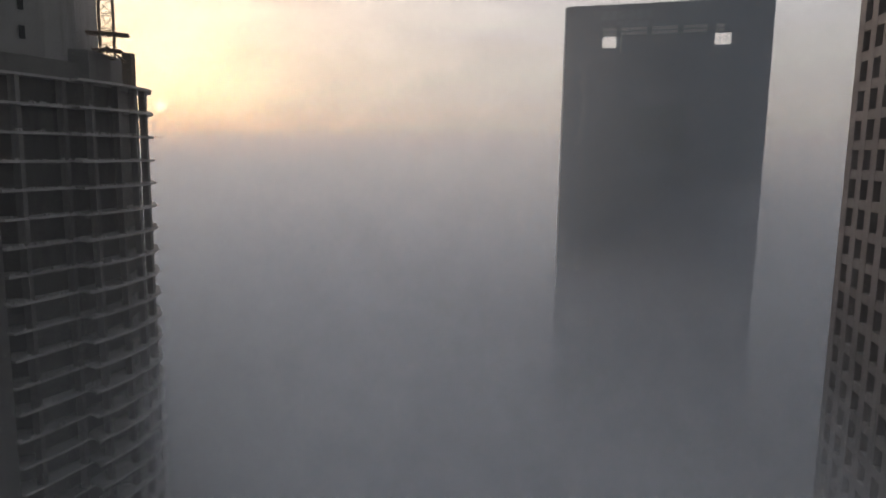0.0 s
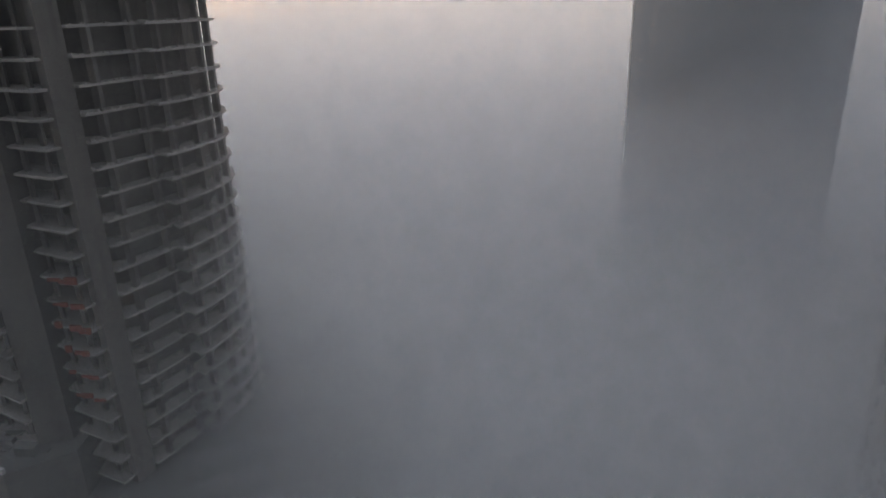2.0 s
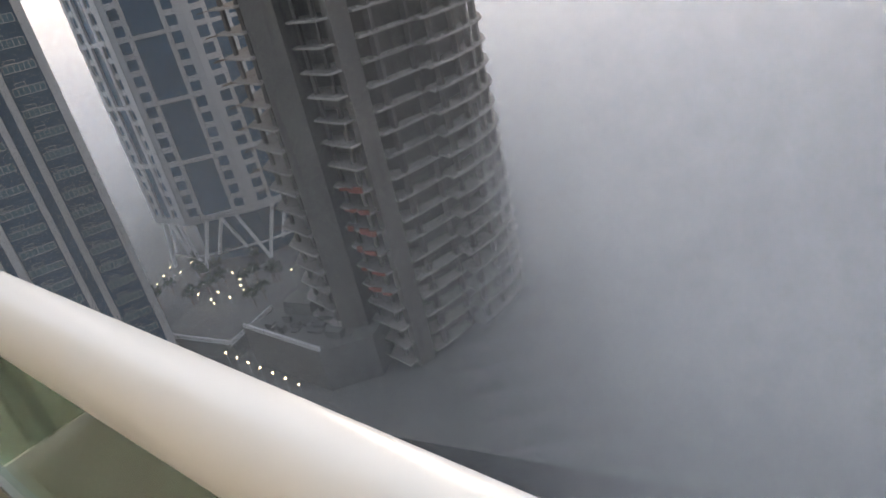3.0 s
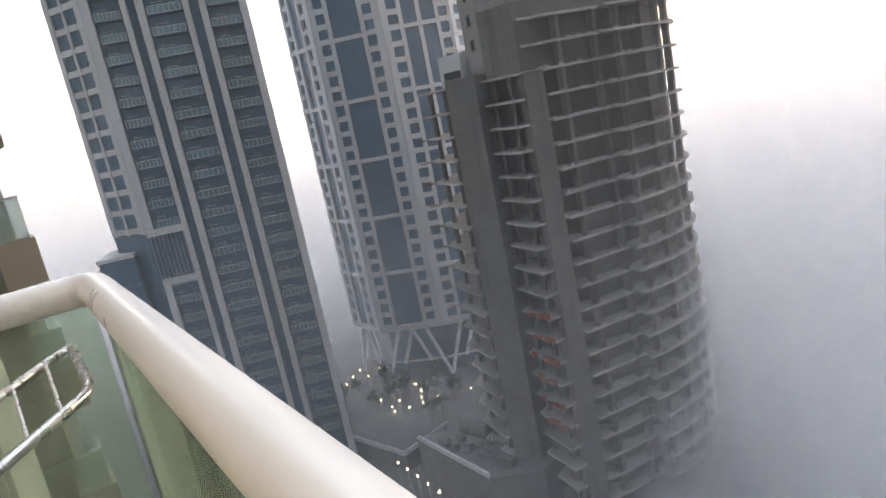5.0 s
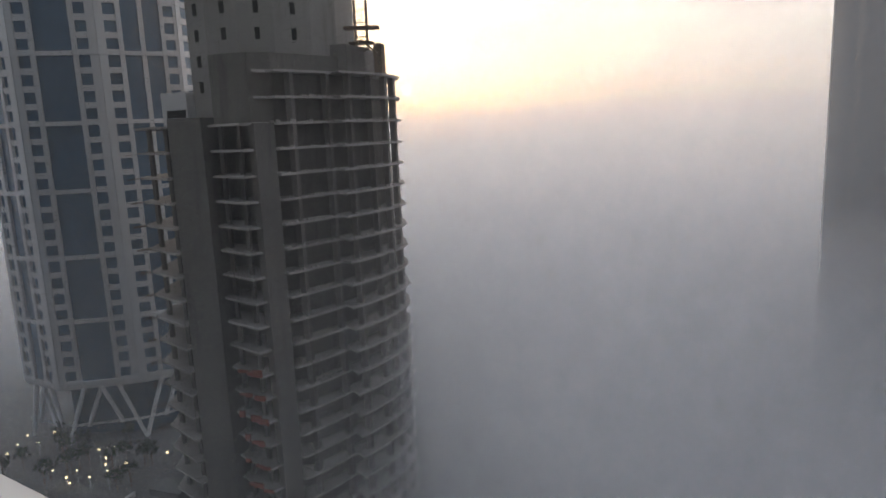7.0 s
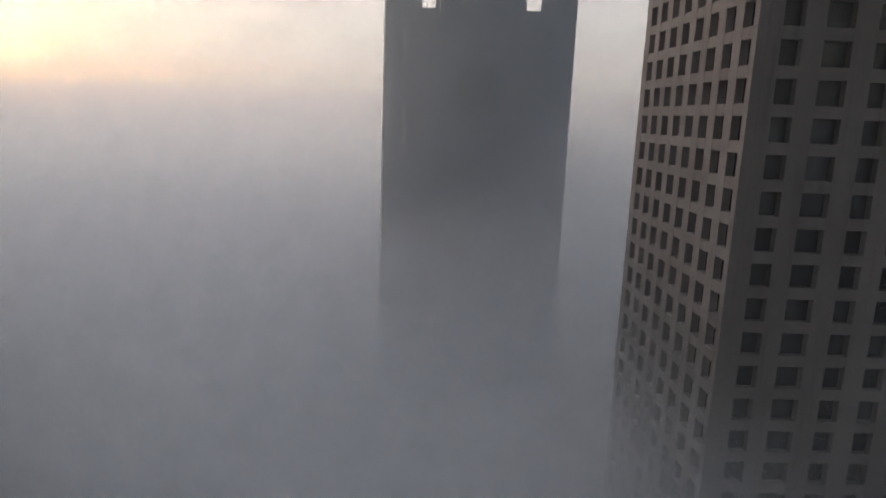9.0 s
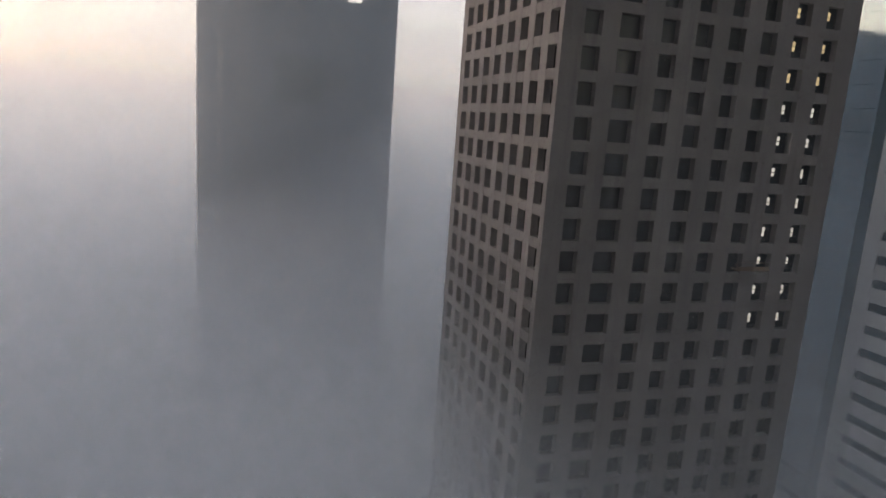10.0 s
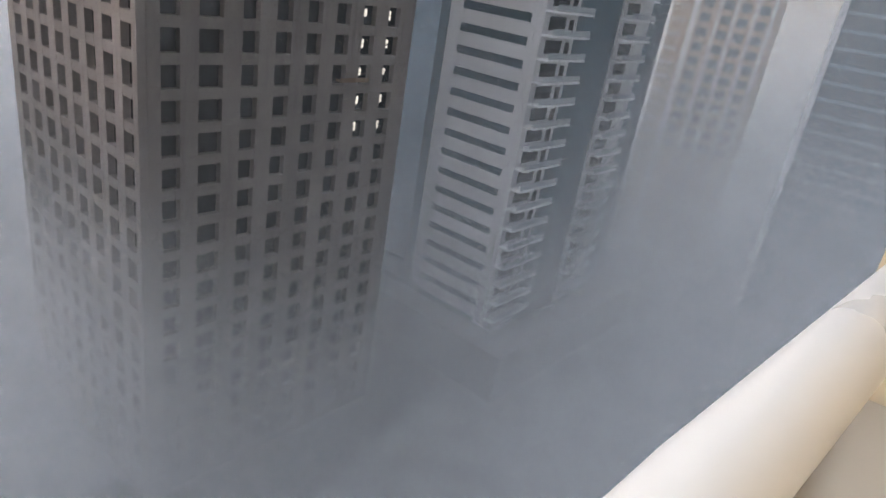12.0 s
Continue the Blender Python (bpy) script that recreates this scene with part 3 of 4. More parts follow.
# ---------------------------------------------------------------- white faceted tower on a truss base
def faceted_tower():
    t = thing("faceted_tower", "white faceted tower with blue glass bays on a crossed truss base", "building", AT_EYE)
    plan = [(-141.0, 103.4), (-128.2, 101.6), (-114.3, 110.2), (-104.6, 122.6), (-104.0, 131), (-113, 142), (-134, 142), (-147, 122)]
    inner = [(x * 0.985 - 1.8, y * 0.985 + 1.8) for x, y in plan]
    part("core", prism("core", GLASS_BLUE, inner, -52.0, 62.0), t, "blue glass body")
    part("stem", prism("stem", TEAL, [(-132, 107), (-116, 113), (-108, 124), (-112, 138), (-132, 138), (-143, 122)], BASE, -52.0), t, "dark recessed base")
    band0, step = 18.6, 14.1
    bands = [band0 + step * k for k in range(-5, 2)]

    def bay(p, q, cols):
        """Facade between two corners: cols are (start, end, kind) in metres, kinds: pier, bar, window, glass."""
        p, q = Vector((*p, 0)), Vector((*q, 0))
        long = (q - p).length
        m = Matrix.Translation(p) @ pose(0, 0, 0, 0, 0, math.degrees(math.atan2((q - p).y, (q - p).x)))
        frame_ob = part("facade_bay", boxes("facade_bay", WHITE, [(a * long, -0.35, -52, b * long, 0.9, 33.0) for a, b, k in cols if k in ("pier", "bar")]), t)
        frame_ob.matrix_local = m
        for z in bands + [33.0]:
            o = part("band", boxes("band", WHITE, [(-0.1, -0.45, z - 0.45, long + 0.1, 0.8, z + 0.45)]), t)
            o.matrix_local = m
        for a, b, k in cols:
            if k == "window":
                bars = [(a * long, -0.25, z0 + step / 4 * j - 0.62, b * long, 0.85, z0 + step / 4 * j + 0.62) for z0 in bands for j in (1, 2, 3)]
                bars += [(a * long, -0.25, z0 + 0.45, b * long, 0.85, z0 + 0.75) for z0 in bands]
                o = part("window_ladder", boxes("window_ladder", WHITE, bars), t)
                o.matrix_local = m
            if k == "glass":
                for z0 in bands:
                    rows = [(a * long, 0.42, z0 + 0.5 + 0.86 * j, b * long, 0.5, z0 + 0.5 + 0.86 * j + 0.80) for j in range(15)]
                    o = part("glass_bay", boxes("glass_bay", GLASS_BLUE, rows), t)
                    o.matrix_local = m
            if k == "window":
                for z0 in bands:
                    for j in range(4):
                        o = part("window", boxes("window", GLASS_DARK, [(a * long, 0.35, z0 + step / 4 * j + 0.6, b * long, 0.45, z0 + step / 4 * (j + 1) - 0.6)]), t)
                        o.matrix_local = m

    bay(plan[0], plan[1], [(0, .08, "pier"), (.08, .24, "window"), (.24, .33, "bar"), (.33, .60, "glass"), (.60, .68, "bar"), (.68, .84, "window"), (.84, 1, "pier")])
    bay(plan[1], plan[2], [(0, .07, "pier"), (.07, .21, "window"), (.21, .27, "bar"), (.27, .70, "glass"), (.70, .76, "bar"), (.76, .90, "window"), (.90, 1, "pier")])
    bay(plan[2], plan[3], [(0, .10, "pier"), (.10, .25, "window"), (.25, .31, "bar"), (.31, .52, "glass"), (.52, .58, "bar"), (.58, .79, "glass"), (.79, .84, "bar"), (.84, .97, "window"), (.97, 1, "pier")])
    bay(plan[3], plan[4], [(0, .15, "pier"), (.15, .85, "window"), (.85, 1, "pier")])
    # louvred head
    head = [(x * 1.004, y * 1.004) for x, y in plan]
    for k in range(12):
        z = 34.0 + 2.2 * k
        part("louvre", prism("louvre", WHITE, plan, z, z + (1.0 if k % 4 == 0 else 0.35)), t)
    # crossed legs
    for (p, q) in ((plan[0], plan[1]), (plan[1], plan[2]), (plan[2], plan[3])):
        p, q = Vector((*p, 0)), Vector((*q, 0))
        for a, b in ((0.0, 0.28), (0.28, 0.5), (0.72, 0.5), (1.0, 0.72)):
            u, v = p.lerp(q, a), p.lerp(q, b)
            legs = tube("brace", WHITE, [[(u.x, u.y, -66), (v.x, v.y, -53)]] if a in (0.0, 1.0) else [[(u.x, u.y, -66 + 4), (v.x, v.y, -53)]], 0.5, 6)
            part("truss_leg", legs, t, "white slanting truss leg")
        part("truss_beam", tube("beam", WHITE, [[(p.x, p.y, -61.5), (q.x, q.y, -61.5)]], 0.3, 6), t)
    part("skirt", prism("skirt", WHITE, plan, -53.2, -52.0), t)


faceted_tower()


# ---------------------------------------------------------------- teal tower with white fins
def finned_tower():
    t = thing("finned_tower", "dark teal apartment tower with white fins and balconies", "building", AT_EYE @ pose(0, 0, 0, 0, 0, 57.7) @ pose(0, 124.4, 0))
    TOP = 52.0
    body = [(-22.8, 0.9), (3.3, 0.9), (3.3, 26), (-29.5, 26), (-29.5, 7.0)]
    part("body", prism("body", TEAL, body, BASE, TOP), t, "dark teal body")
    fins = [(-16.7, -15.8), (-14.4, -13.2), (-7.06, -6.1), (-4.5, -3.4), (2.0, 3.3)]
    for a, b in fins:
        part("fin", boxes("fin", PALE, [(a, -0.35, BASE, b, 0.9, 28.1 if a > -5 else TOP)]), t, "tall white fin")
    part("fin", boxes("fin", PALE, [(-22.8, -0.35, -11.4, -21.4, 0.9, TOP)]), t)
    part("frame_foot", boxes("frame_foot", PALE, [(-22.8, -0.36, -12.6, -16.7, 0.9, -11.4)]), t)
    part("frame_head", boxes("frame_head", PALE, [(-4.5, -0.36, 26.9, 3.3, 0.9, 28.2)]), t)
    part("frame_head", boxes("frame_head", PALE, [(-22.4, -0.36, -21.6, -16.7, 0.9, -20.4)]), t)
    part("fin", boxes("fin", PALE, [(-22.4, -0.35, BASE, -21.2, 0.9, -21.6)]), t)
    part("upper_glass", boxes("upper_glass", GLASS_BLUE, [(-3.4, 0.70, 28.4, 3.2, 0.88, TOP)]), t, "reflecting blue glass above the frame")
    ribs = [(-22.6 + 0.7 * k, 0.6, -20.3, -22.5 + 0.7 * k, 0.9, -12.7) for k in range(9)]
    part("ribbed_panel", boxes("ribbed_panel", METAL_GREY, ribs), t)
    heads = [23.6 - 3.5 * k for k in range(-7, 24)]

    def balcony(wide):
        slab = boxes("balcony", TEAL, [(0, -0.1, -0.22, wide, 0.9, 0)])
        bars = [(wide * k / 6 - 0.05, -0.12, 0, wide * k / 6 + 0.05, -0.04, 1.25) for k in range(7)] + [(0, -0.13, 1.2, wide, -0.03, 1.3), (0, -0.13, 0.0, wide, -0.03, 0.1)]
        rail = boxes("balustrade", METAL_GREY, bars)
        glass = boxes("panel", BALCONY_GLASS, [(0.05, -0.07, 0.1, wide - 0.05, -0.05, 1.2)])
        trim = boxes("window_frame", METAL_GREY, [(wide * 0.12, 0.80, 1.25, wide * 0.45, 0.86, 1.33), (wide * 0.12, 0.8, 0.2, wide * 0.12 + 0.08, 0.86, 1.9), (wide * 0.45, 0.8, 0.2, wide * 0.45 + 0.08, 0.86, 1.9), (wide * 0.12, 0.8, 1.85, wide * 0.47, 0.86, 1.93)])
        return slab, rail, glass, trim

    for a, b, top in ((-21.0, -17.1, 60), (-12.8, -7.5, 60), (-3.0, 1.6, 26)):
        slab, rail, glass, trim = balcony(b - a)
        for h in heads:
            if h > top or (a < -20 and (-21.5 < h < -12.0)):
                continue
            o = part("balcony", slab, t, loc=(a, 0, h))
            part("balustrade", rail, o)
            part("glass_panel", glass, o)
            part("window_frame", trim, o)
    # angled side with white window ladder
    m = pose(-29.5, 7.0, 0, 0, 0, math.degrees(math.atan2(-6.1, 6.7)))
    rows = [(0.0, -0.3, -12.0, 1.2, 0.5, TOP), (7.6, -0.3, -12.0, 9.0, 0.5, TOP), (4.2, -0.3, -12.0, 4.8, 0.5, TOP)]
    o = part("side_frame", boxes("side_frame", PALE, rows), t, "white frame of the angled side")
    o.matrix_local = m
    for h in heads:
        if h > -12:
            o = part("side_sill", boxes("side_sill", PALE, [(1.2, -0.25, h - 0.3, 7.6, 0.4, h + 0.7)]), t)
            o.matrix_local = m
    p = thing("ledge_building", "dark low wing with a pale ledge beside the teal tower", "building", AT_EYE @ pose(0, 0, 0, 0, 0, 57.7) @ pose(-26, 118, 0))
    part("wing_body", boxes("wing_body", TEAL, [(-6, 8, BASE, 0, 20, -15.5)]), p)
    part("wing_ledge", boxes("wing_ledge", PALE, [(-6.3, 7.7, -15.5, 0.0, 20, -14.9)]), p)


finned_tower()


# ---------------------------------------------------------------- slate office tower in the fog
def slate_tower():
    t = thing("slate_tower", "slate-blue office tower in fog with two square holes", "building", AT_EYE @ pose(0, 0, 0, 0, 0, -17.6) @ pose(0, 150, 0))
    L, R, TOP = -20.5, 20.4, 31.5
    holes = [(-12.7, -9.8), (9.6, 12.7)]
    part("body", boxes("body", SLATE_HAZED, [(L + 0.05, 0.8, BASE, R - 0.05, 22, 22.2)]), t, "smooth slate-blue body with haze in its colour")
    part("screen", boxes("screen", SLATE_HAZED, [(L, 0, BASE, R, 0.78, 22.8), (L, 0, 25.2, R, 0.78, TOP), (L, 0, 22.8, holes[0][0], 0.78, 25.2), (holes[0][1], 0, 22.8, holes[1][0], 0.78, 25.2), (holes[1][1], 0, 22.8, R, 0.78, 25.2)]), t, "front screen with two square holes")
    part("side_screen", boxes("side_screen", SLATE_HAZED, [(L, 0.8, 22.2, L + 0.6, 22, TOP - 0.2)]), t)
    part("side_screen", boxes("side_screen", SLATE_HAZED, [(R - 0.6, 0.8, 22.2, R, 22, TOP - 0.2)]), t)
    for a, b in ((-12.6, -9.8), (-9.0, -3.7), (-2.7, 2.4), (3.5, 8.1), (9.7, 11.3)):
        part("louvre", boxes("louvre", METAL_GREY, [(a, -0.12, 25.35, b, -0.02, 26.0), (a, -0.12, 26.2, b, -0.02, 26.9)]), t, "pale louvre strip")
    part("slot", boxes("slot", METAL_GREY, [(-8.9, -0.1, 21.6, -8.7, -0.02, 25.2)]), t)
    part("square_panel", boxes("square_panel", SLATE_DIM, [(-5.2, -0.1, 1.2, 5.2, -0.02, 10.9)]), t, "square of darker glass")
    part("edge_trim", boxes("edge_trim", WHITE, [(L - 0.25, -0.05, BASE, L - 0.02, 0.3, TOP)]), t)
    part("roof_trim", boxes("roof_trim", METAL_GREY, [(L - 0.25, -0.1, TOP, R, 0.8, TOP + 0.15)]), t)
    part("side_strip", boxes("side_strip", SLATE_PALE, [(-16.6, -0.06, BASE, -15.6, -0.01, 20.5)]), t)
    # sign, as plain bars
    for k in range(8):
        part("sign_bar", boxes("sign_bar", SLATE_PALE, [(-16.8 + 1.85 * k, -0.16, 28.6, -15.5 + 1.85 * k, -0.02, 30.4)]), t, "faint sign bar")
    for k in range(5):
        part("sign_bar", boxes("sign_bar", SLATE_PALE, [(-9.6 + 1.3 * k, -0.16, 26.95 + 0.25, -8.7 + 1.3 * k, -0.02, 28.2)]), t, "faint sign bar")


slate_tower()


# ---------------------------------------------------------------- towers down the lane
def lane_towers():
    t = thing("tan_tower", "tan apartment tower with pale fins dissolving in fog", "building", AT_EYE @ pose(0, 0, 0, 0, 0, -84) @ pose(0, 185, 0))
    part("body", boxes("body", TAN, [(-13, 0, BASE, 12, 24, 58)]), t, "tan rendered body")
    part("fin", boxes("fin", WHITE, [(-8.4, -0.6, BASE, -6.9, -0.02, 58)]), t, "broad white fin")
    for x in (-2.6, 1.2, 5.6, 9.4):
        part("fin", boxes("fin", PALE, [(x, -0.5, BASE, x + 0.9, -0.02, 58)]), t)
    slab = boxes("balcony", PALE, [(-12.9, -1.6, 0, -9.6, -0.02, 0.5)])
    pane = boxes("window", GLASS_TEAL, [(0, -0.08, 0, 2.4, -0.02, 2.0)])
    for k in range(-10, 15):
        part("balcony", slab, t, "pale balcony slab", loc=(0, 0, 3.5 * k))
        for x in (-6.2, -1.5, 2.4, 6.6):
            part("window", pane, t, loc=(x, 0, 3.5 * k + 0.7))
    g = thing("glass_tower", "blue-green glass tower fading into fog", "building", AT_EYE @ pose(0, 0, 0, 0, 0, -97) @ pose(0, 170, 0))
    part("body", boxes("body", GLASS_TEAL, [(-16, 0, BASE, 16, 26, 62)]), g, "teal glass body")
    part("fin", boxes("fin", WHITE, [(-17.4, -0.5, BASE, -16.02, 6, 62)]), g, "white corner fin")
    band = boxes("band", SLATE_HAZED, [(-16, -0.2, 0, 16, -0.01, 0.7)])
    for k in range(-12, 17):
        part("band", band, g, loc=(0, 0, 3.6 * k))


lane_towers()


# ---------------------------------------------------------------- street level
def street():
    tagged(new("road", boxes("road", ASPHALT, [(-260, 38, 0.004, 140, 60, 0.03)])), "dark asphalt road at the foot of the towers", "road", kind="structure")
    p = thing("site_podium", "dusty flat concrete podium of the building site", "building", AT_EYE)
    part("podium_body", prism("podium_body", ROOFING, [(-87, 71.6), (-67, 67.4), (-60, 73), (-61, 81), (-82, 82)], BASE, -58.0), p)
    part("parapet", prism("parapet", PALE, [(-87, 71.6), (-67, 67.4), (-66.9, 67.9), (-86.6, 72.0)], -58.0, -57.2), p)
    rng = random.Random(8)
    part("site_rubble", boxes("site_rubble", ROOFING, [(x, y, -58, x + rng.uniform(0.6, 3), y + rng.uniform(0.6, 2), -58 + rng.uniform(0.2, 1.4)) for x, y in ((rng.uniform(-82, -66), rng.uniform(71, 77)) for _ in range(26))]), p, "heaps of boards and rubble", kind="stuff")
    part("bulkhead", boxes("bulkhead", ROOFING, [(-81, 77, -58, -75, 81, -55.5)]), p)
    q = thing("ramp_building", "low grey parking deck beside the road", "building", AT_EYE)
    part("deck", boxes("deck", ROOFING, [(-112, 72, BASE, -92, 84, -62.5)]), q)
    part("deck_parapet", boxes("deck_parapet", PALE, [(-112, 71.6, -62.5, -92, 72, -61.6), (-92, 71.6, -62.5, -91.6, 84, -61.6)]), q)
    globe = tube("globe", WARM, [[(0, 0, 4.0), (0, 0, 4.3)]], 0.17, 8)
    pole = tube("pole", METAL_GREY, [[(0, 0, 0), (0, 0, 4.0)]], 0.06, 6)
    spots = [(-104, 105), (-122, 92), (-114, 89), (-120, 102), (-109, 98.7), (-117, 93.5), (-112, 92), (-110.5, 95), (-113, 97), (-115.5, 99.5), (-116.5, 90.5), (-118, 104),
             (-139, 95), (-141, 99), (-137, 101), (-143, 103), (-138, 106)]
    spots += [(-96.6 + 3.68 * k, 73.4 - 0.92 * k) for k in range(7)] + [(-102, 67)]
    for x, y in [(0.936 * x, 0.936 * y) for x, y in spots]:
        o = thing("street_lamp", "small warm street lamp on a thin pole", "lamp", pose(x, y, 0), "lamps in the plaza")
        part("pole", pole, o)
        part("globe", globe, o, "glowing warm globe")
    for k in range(22):
        x, y = rng.uniform(-132, -100), rng.uniform(84, 108)
        o = thing("tree", "small dark palm-like tree in the plaza", "tree", pose(x, y, 0, 0, 0, rng.uniform(0, 360)), "trees in the plaza")
        part("trunk", tube("trunk", RUST, [[(0, 0, 0), (0.1, 0, 2.5), (0.15, 0.1, 3.4)]], 0.12, 6), o)
        vs, fs = [], []
        for j in range(70):
            d = Vector((rng.gauss(0, 1), rng.gauss(0, 1), rng.gauss(0, 0.6)))
            c, s = Vector((0, 0, 4.2)) + d.normalized() * rng.uniform(0.6, 1.8), rng.uniform(0.25, 0.5)
            e, f = Vector((rng.gauss(0, 1), rng.gauss(0, 1), rng.gauss(0, 1))).normalized() * s, Vector((rng.gauss(0, 1), rng.gauss(0, 1), rng.gauss(0, 1))).normalized() * s
            i = len(vs)
            vs += [tuple(c - e), tuple(c + f), tuple(c + e), tuple(c - f)]
            fs.append((i, i + 1, i + 2, i + 3))
        part("crown", mesh("crown", vs, fs, FOLIAGE), o)


street()


# ---------------------------------------------------------------- the balcony and its own building
def own_building():
    # local frame: x along the rail, y out over the street, z from the eye
    RY, RZ, RX = 0.273, -0.438, -2.73           # rail axis: out, height, far corner
    floor_z = RZ + 0.06 - 1.15
    tagged(new("balcony_floor", boxes("balcony_floor", TILE, [(-2.80, -1.3, floor_z - 0.25, 3.4, 0.36, floor_z)])), "beige tiled balcony floor", "floor", kind="structure").matrix_world = BLOCK
    r = thing("balcony_railing", "white tubular balcony handrail over tinted glass panels", "railing", BLOCK)
    R = 0.06

    def swept(points, name):
        o = part(name, tube(name, RAIL_WHITE, [points], R, 28), r)
        return o

    bend = [(RX + 0.0, -1.25, RZ), (RX, RY - 0.09, RZ)] + [(RX + 0.08 * (1 - math.cos(a)), RY - 0.08 + 0.08 * math.sin(a), RZ) for a in (radians(d) for d in range(10, 90, 10))] + [(RX + 0.09, RY, RZ), (0.0, RY, RZ), (0.6, RY - 0.02, RZ), (3.3, RY - 0.20, RZ)]
    swept(bend, "handrail")
    g = part("glass_panel", boxes("front_glass", PANE, [(RX + 0.05, RY - 0.006, floor_z + 0.05, 0.30, RY + 0.006, RZ - 0.05)]), r, "greenish balustrade glass")
    g2 = part("glass_panel", boxes("end_glass", PANE, [(RX - 0.006, -1.2, floor_z + 0.05, RX + 0.006, RY - 0.02, RZ - 0.05)]), r, "greenish balustrade glass")
    g.visible_shadow = g2.visible_shadow = False
    part("base_channel", boxes("base_channel", METAL_GREY, [(RX - 0.03, RY - 0.03, floor_z, 3.3, RY + 0.03, floor_z + 0.06)]), r)
    # wall behind and beside the balcony
    tagged(new("wall_own", boxes("wall_own", CREAM, [(-4.6, -1.6, BASE, 6, -1.3, 30), (3.4, -1.6, BASE, 3.7, 0.36, 30)])), "cream rendered wall of the balcony's building", "wall", kind="structure").matrix_world = BLOCK
    tagged(new("wall_far", boxes("wall_far", CREAM, [(-14.0, -2.6, BASE, -8.5, -0.62, 30)])), "cream rendered pier of the balcony's building", "wall", kind="structure").matrix_world = BLOCK
    tagged(new("wall_jamb", boxes("wall_jamb", OLIVE, [(-8.46, -2.6, BASE, -7.6, -0.68, 30)])), "olive clad window jamb", "wall", kind="structure").matrix_world = BLOCK
    tagged(new("wall_sill", boxes("wall_sill", CREAM, [(-7.56, -1.6, BASE, -4.64, -0.80, -1.2), (-7.56, -1.6, 1.55, -4.64, -0.80, 30)])), "cream wall above and below the window", "wall", kind="structure").matrix_world = BLOCK
    w1 = thing("awning_window", "grey framed awning window standing open", "window", BLOCK)
    part("window_frame", boxes("window_frame", METAL_GREY, [(-7.55, -0.95, -1.18, -7.45, -0.82, 1.53), (-4.75, -0.95, -1.18, -4.65, -0.82, 1.53), (-6.15, -0.95, -1.18, -6.07, -0.82, 1.53), (-7.45, -0.95, -1.18, -4.75, -0.82, -1.08), (-7.45, -0.95, 1.43, -4.75, -0.82, 1.53)]), w1)
    part("pane", boxes("pane", GLASS_TEAL, [(-7.45, -0.90, -1.08, -4.75, -0.88, 1.43)]), w1, "dark window glass")
    sash = part("open_sash", boxes("open_sash", METAL_GREY, [(0, 0, -1.8, 0.09, 0.05, 0), (1.31, 0, -1.8, 1.4, 0.05, 0), (0.09, 0, -1.8, 1.31, 0.05, -1.7), (0.09, 0, -0.1, 1.31, 0.05, 0)]), w1, "grey sash tilted outward", loc=(-7.5, -0.74, 1.40))
    sash.rotation_euler = (radians(12), 0, 0)
    part("sash_pane", boxes("sash_pane", GLASS_BLUE, [(0.09, 0.015, -1.7, 1.31, 0.03, -0.1)]), sash)
    n = thing("facade_wing", "olive and cream clad wing of the balcony's building", "building", BLOCK @ pose(-21, 0, 0))
    part("wing_body", boxes("wing_body", CREAM, [(-8, -6, BASE, -0.06, -0.12, 30)]), n)
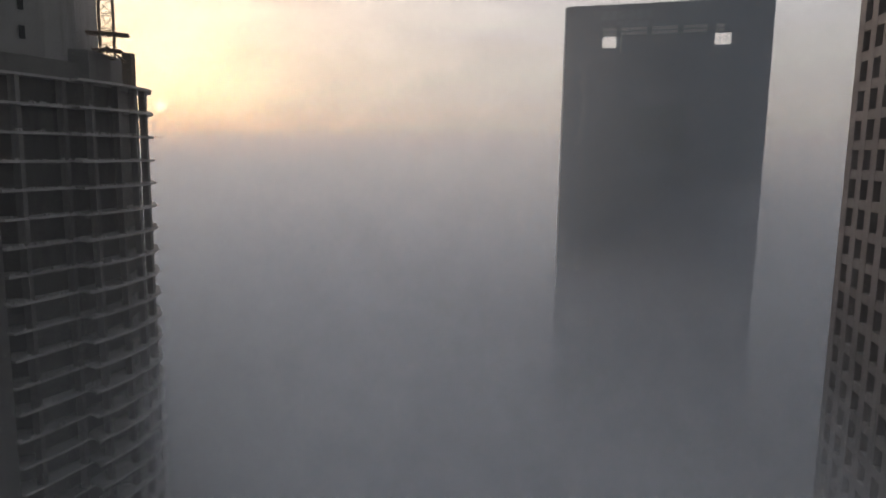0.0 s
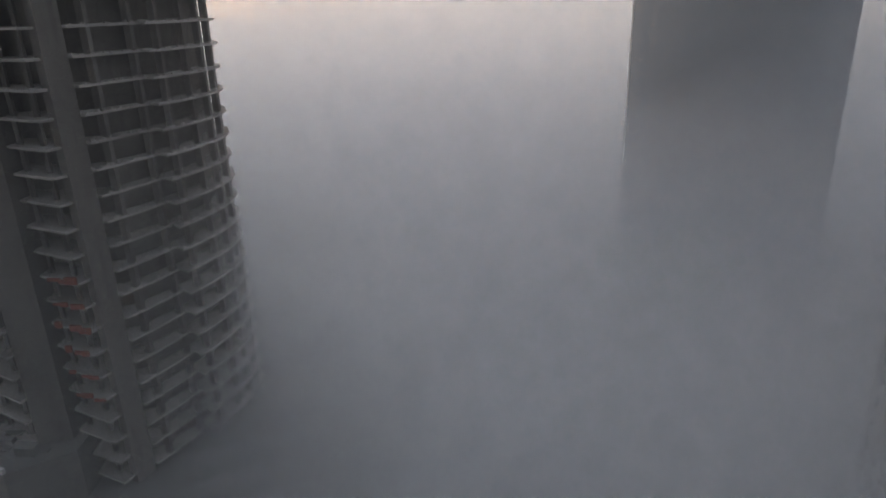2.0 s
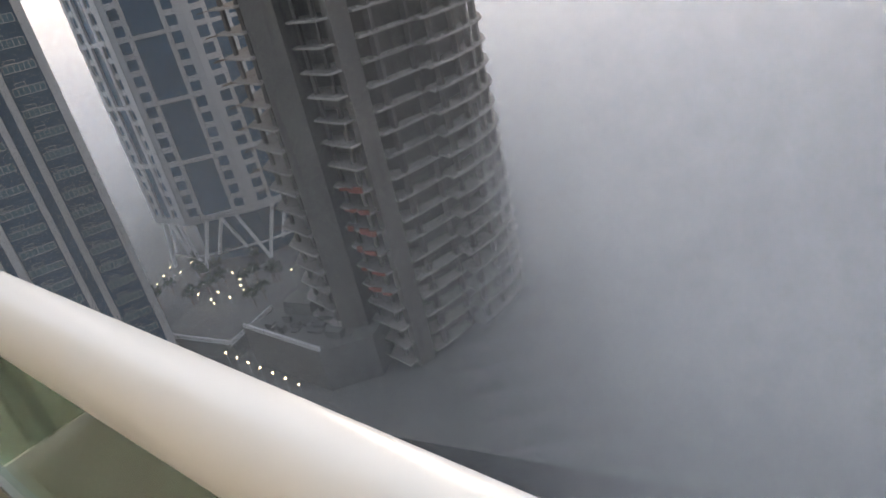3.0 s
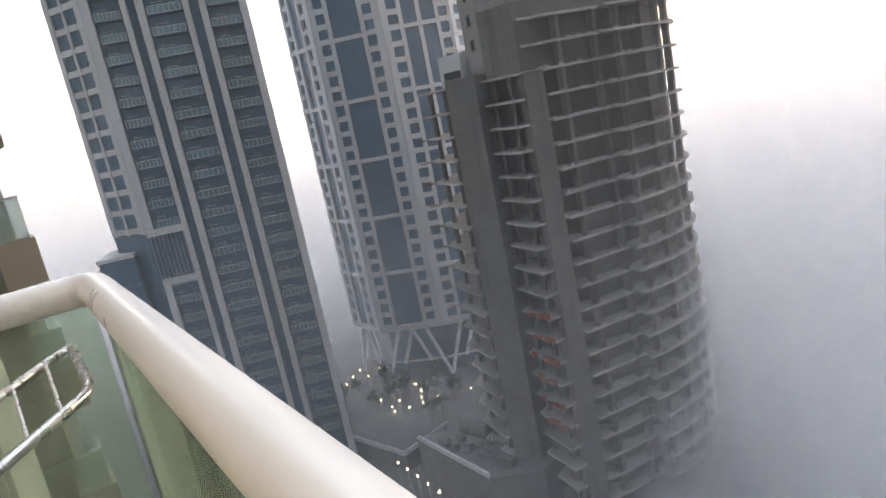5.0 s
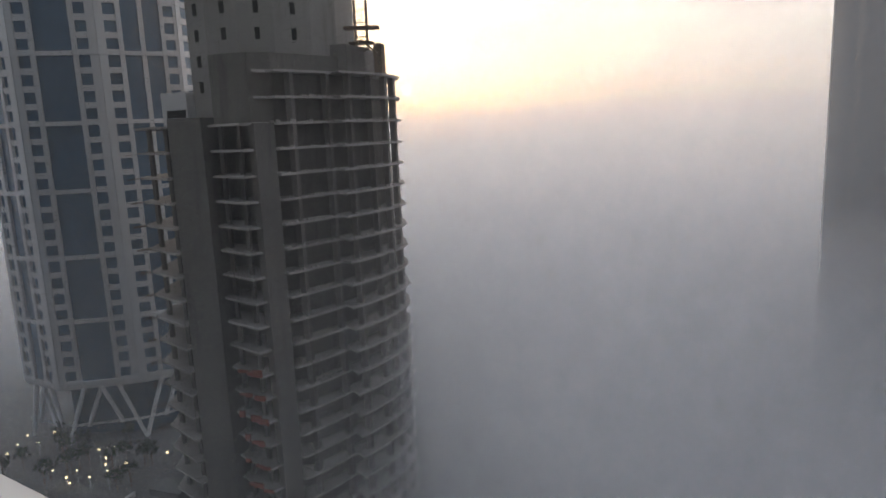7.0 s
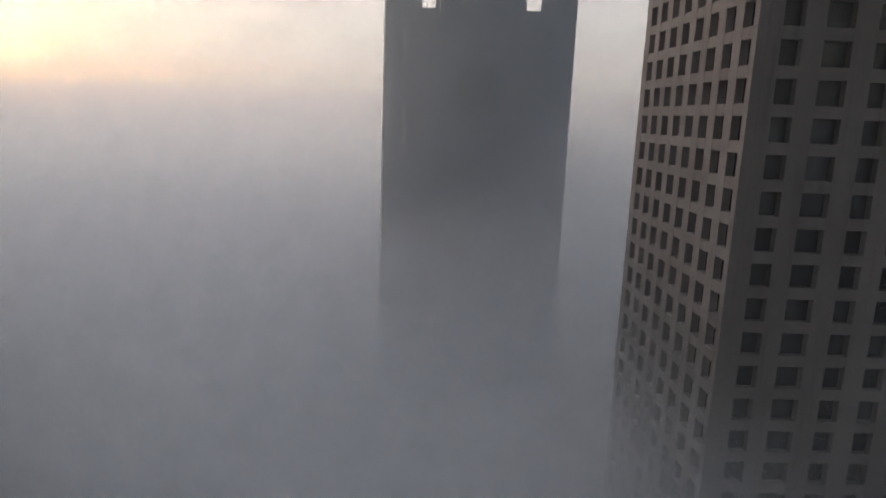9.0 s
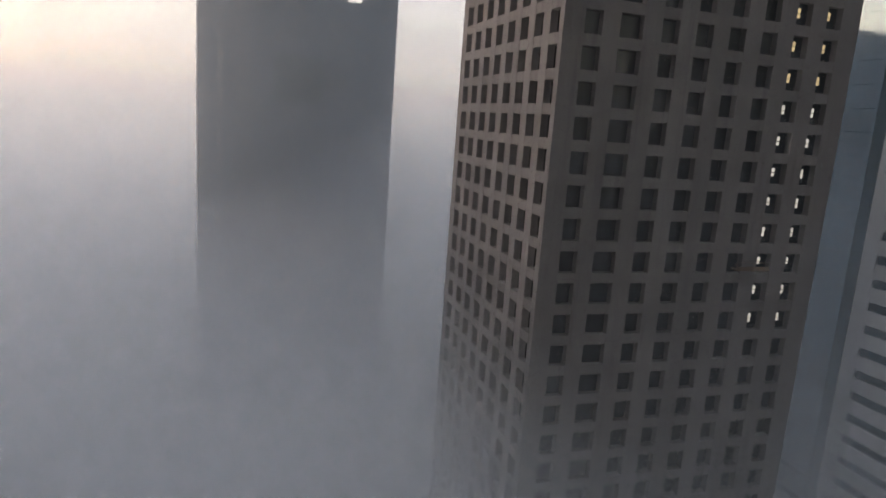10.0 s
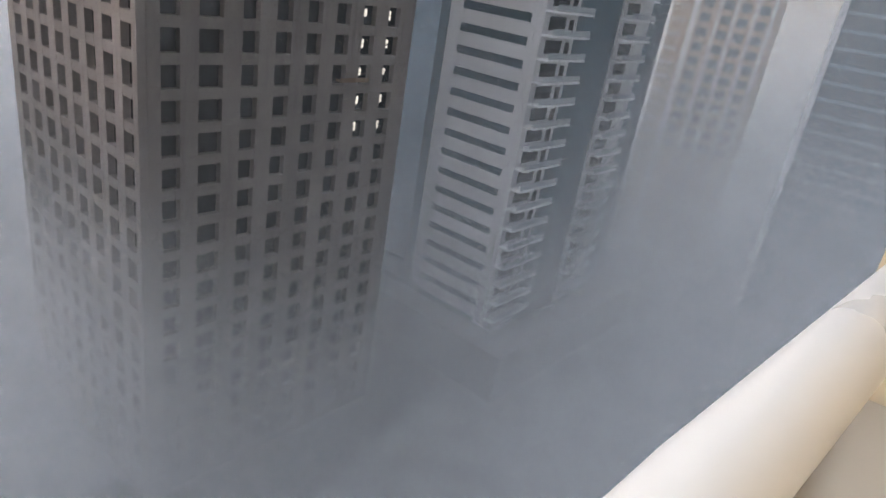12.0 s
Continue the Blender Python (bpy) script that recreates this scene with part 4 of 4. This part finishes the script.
    for k in range(-16, 9):
        z = 1.62 + 3.5 * k
        part("cladding_panel", boxes("cladding_panel", OLIVE, [(-0.05, -1.5, z + 0.02, 0.0, -0.16, z + 1.28)]), n)
        part("cladding_panel", boxes("cladding_panel", OLIVE, [(-0.05, -1.5, z + 1.31, 0.0, -0.16, z + 3.49)]), n)
    part("corner_trim", boxes("corner_trim", CREAM, [(-0.08, -0.15, BASE, 0.06, -0.05, 30)]), n, "cream corner trim")
    for k in range(-8, 5):
        z = 1.05 + 3.5 * k
        b = part("balcony", boxes("balcony", TAN, [(0.1, -0.3, z, 1.3, 0.62, z + 1.18)]), n, "tan solid balcony front")
        p = part("balcony_glass", boxes("balcony_glass", PANE_FAR, [(0.15, 0.50, z + 1.18, 1.2, 0.52, z + 2.2), (1.18, -0.2, z + 1.18, 1.2, 0.5, z + 2.2)]), n, "pale glass screen")
        part("balcony_rail", boxes("balcony_rail", METAL_GREY, [(0.13, 0.49, z + 2.2, 1.22, 0.54, z + 2.26), (1.17, -0.2, z + 2.2, 1.22, 0.5, z + 2.26)]), n)
        part("wall_behind", boxes("wall_behind", PALE, [(-0.9, -0.1, z + 1.18, -0.1, 0.25, z + 3.5)]), n)
    # clothes rack with one raised wing
    k = thing("clothes_rack", "metal folding clothes rack with a raised wing", "clothes rack", BLOCK)
    Z = -0.55
    A, B, C, D = (-2.38, 0.133, Z), (-1.80, 0.122, Z), (-1.40, -0.46, Z), (-0.95, -0.42, Z)
    C, D = (-1.45, -0.42, Z), (-1.10, -0.33, Z)
    part("wing_tube", tube("wing_tube", STEEL, [[C, (-2.30, 0.085, Z), (-2.36, 0.125, Z), (-2.34, 0.137, Z), (-1.88, 0.132, Z), (-1.80, 0.118, Z), (-1.72, 0.07, Z), D]], 0.013, 10), k)
    wires = [[tuple(Vector(C).lerp(Vector(A), f)), tuple(Vector(D).lerp(Vector(B), f))] for f in (0.06, 0.22, 0.38, 0.54, 0.70, 0.86)]
    for wv in wires:
        part("wire", tube("wire", STEEL, [wv], 0.005, 6), k)
    part("leg", tube("leg", STEEL, [[C, (-1.9, -0.9, floor_z + 0.012)]], 0.012, 8), k)
    part("leg", tube("leg", STEEL, [[D, (-1.0, -0.75, floor_z + 0.012)]], 0.012, 8), k)


own_building()
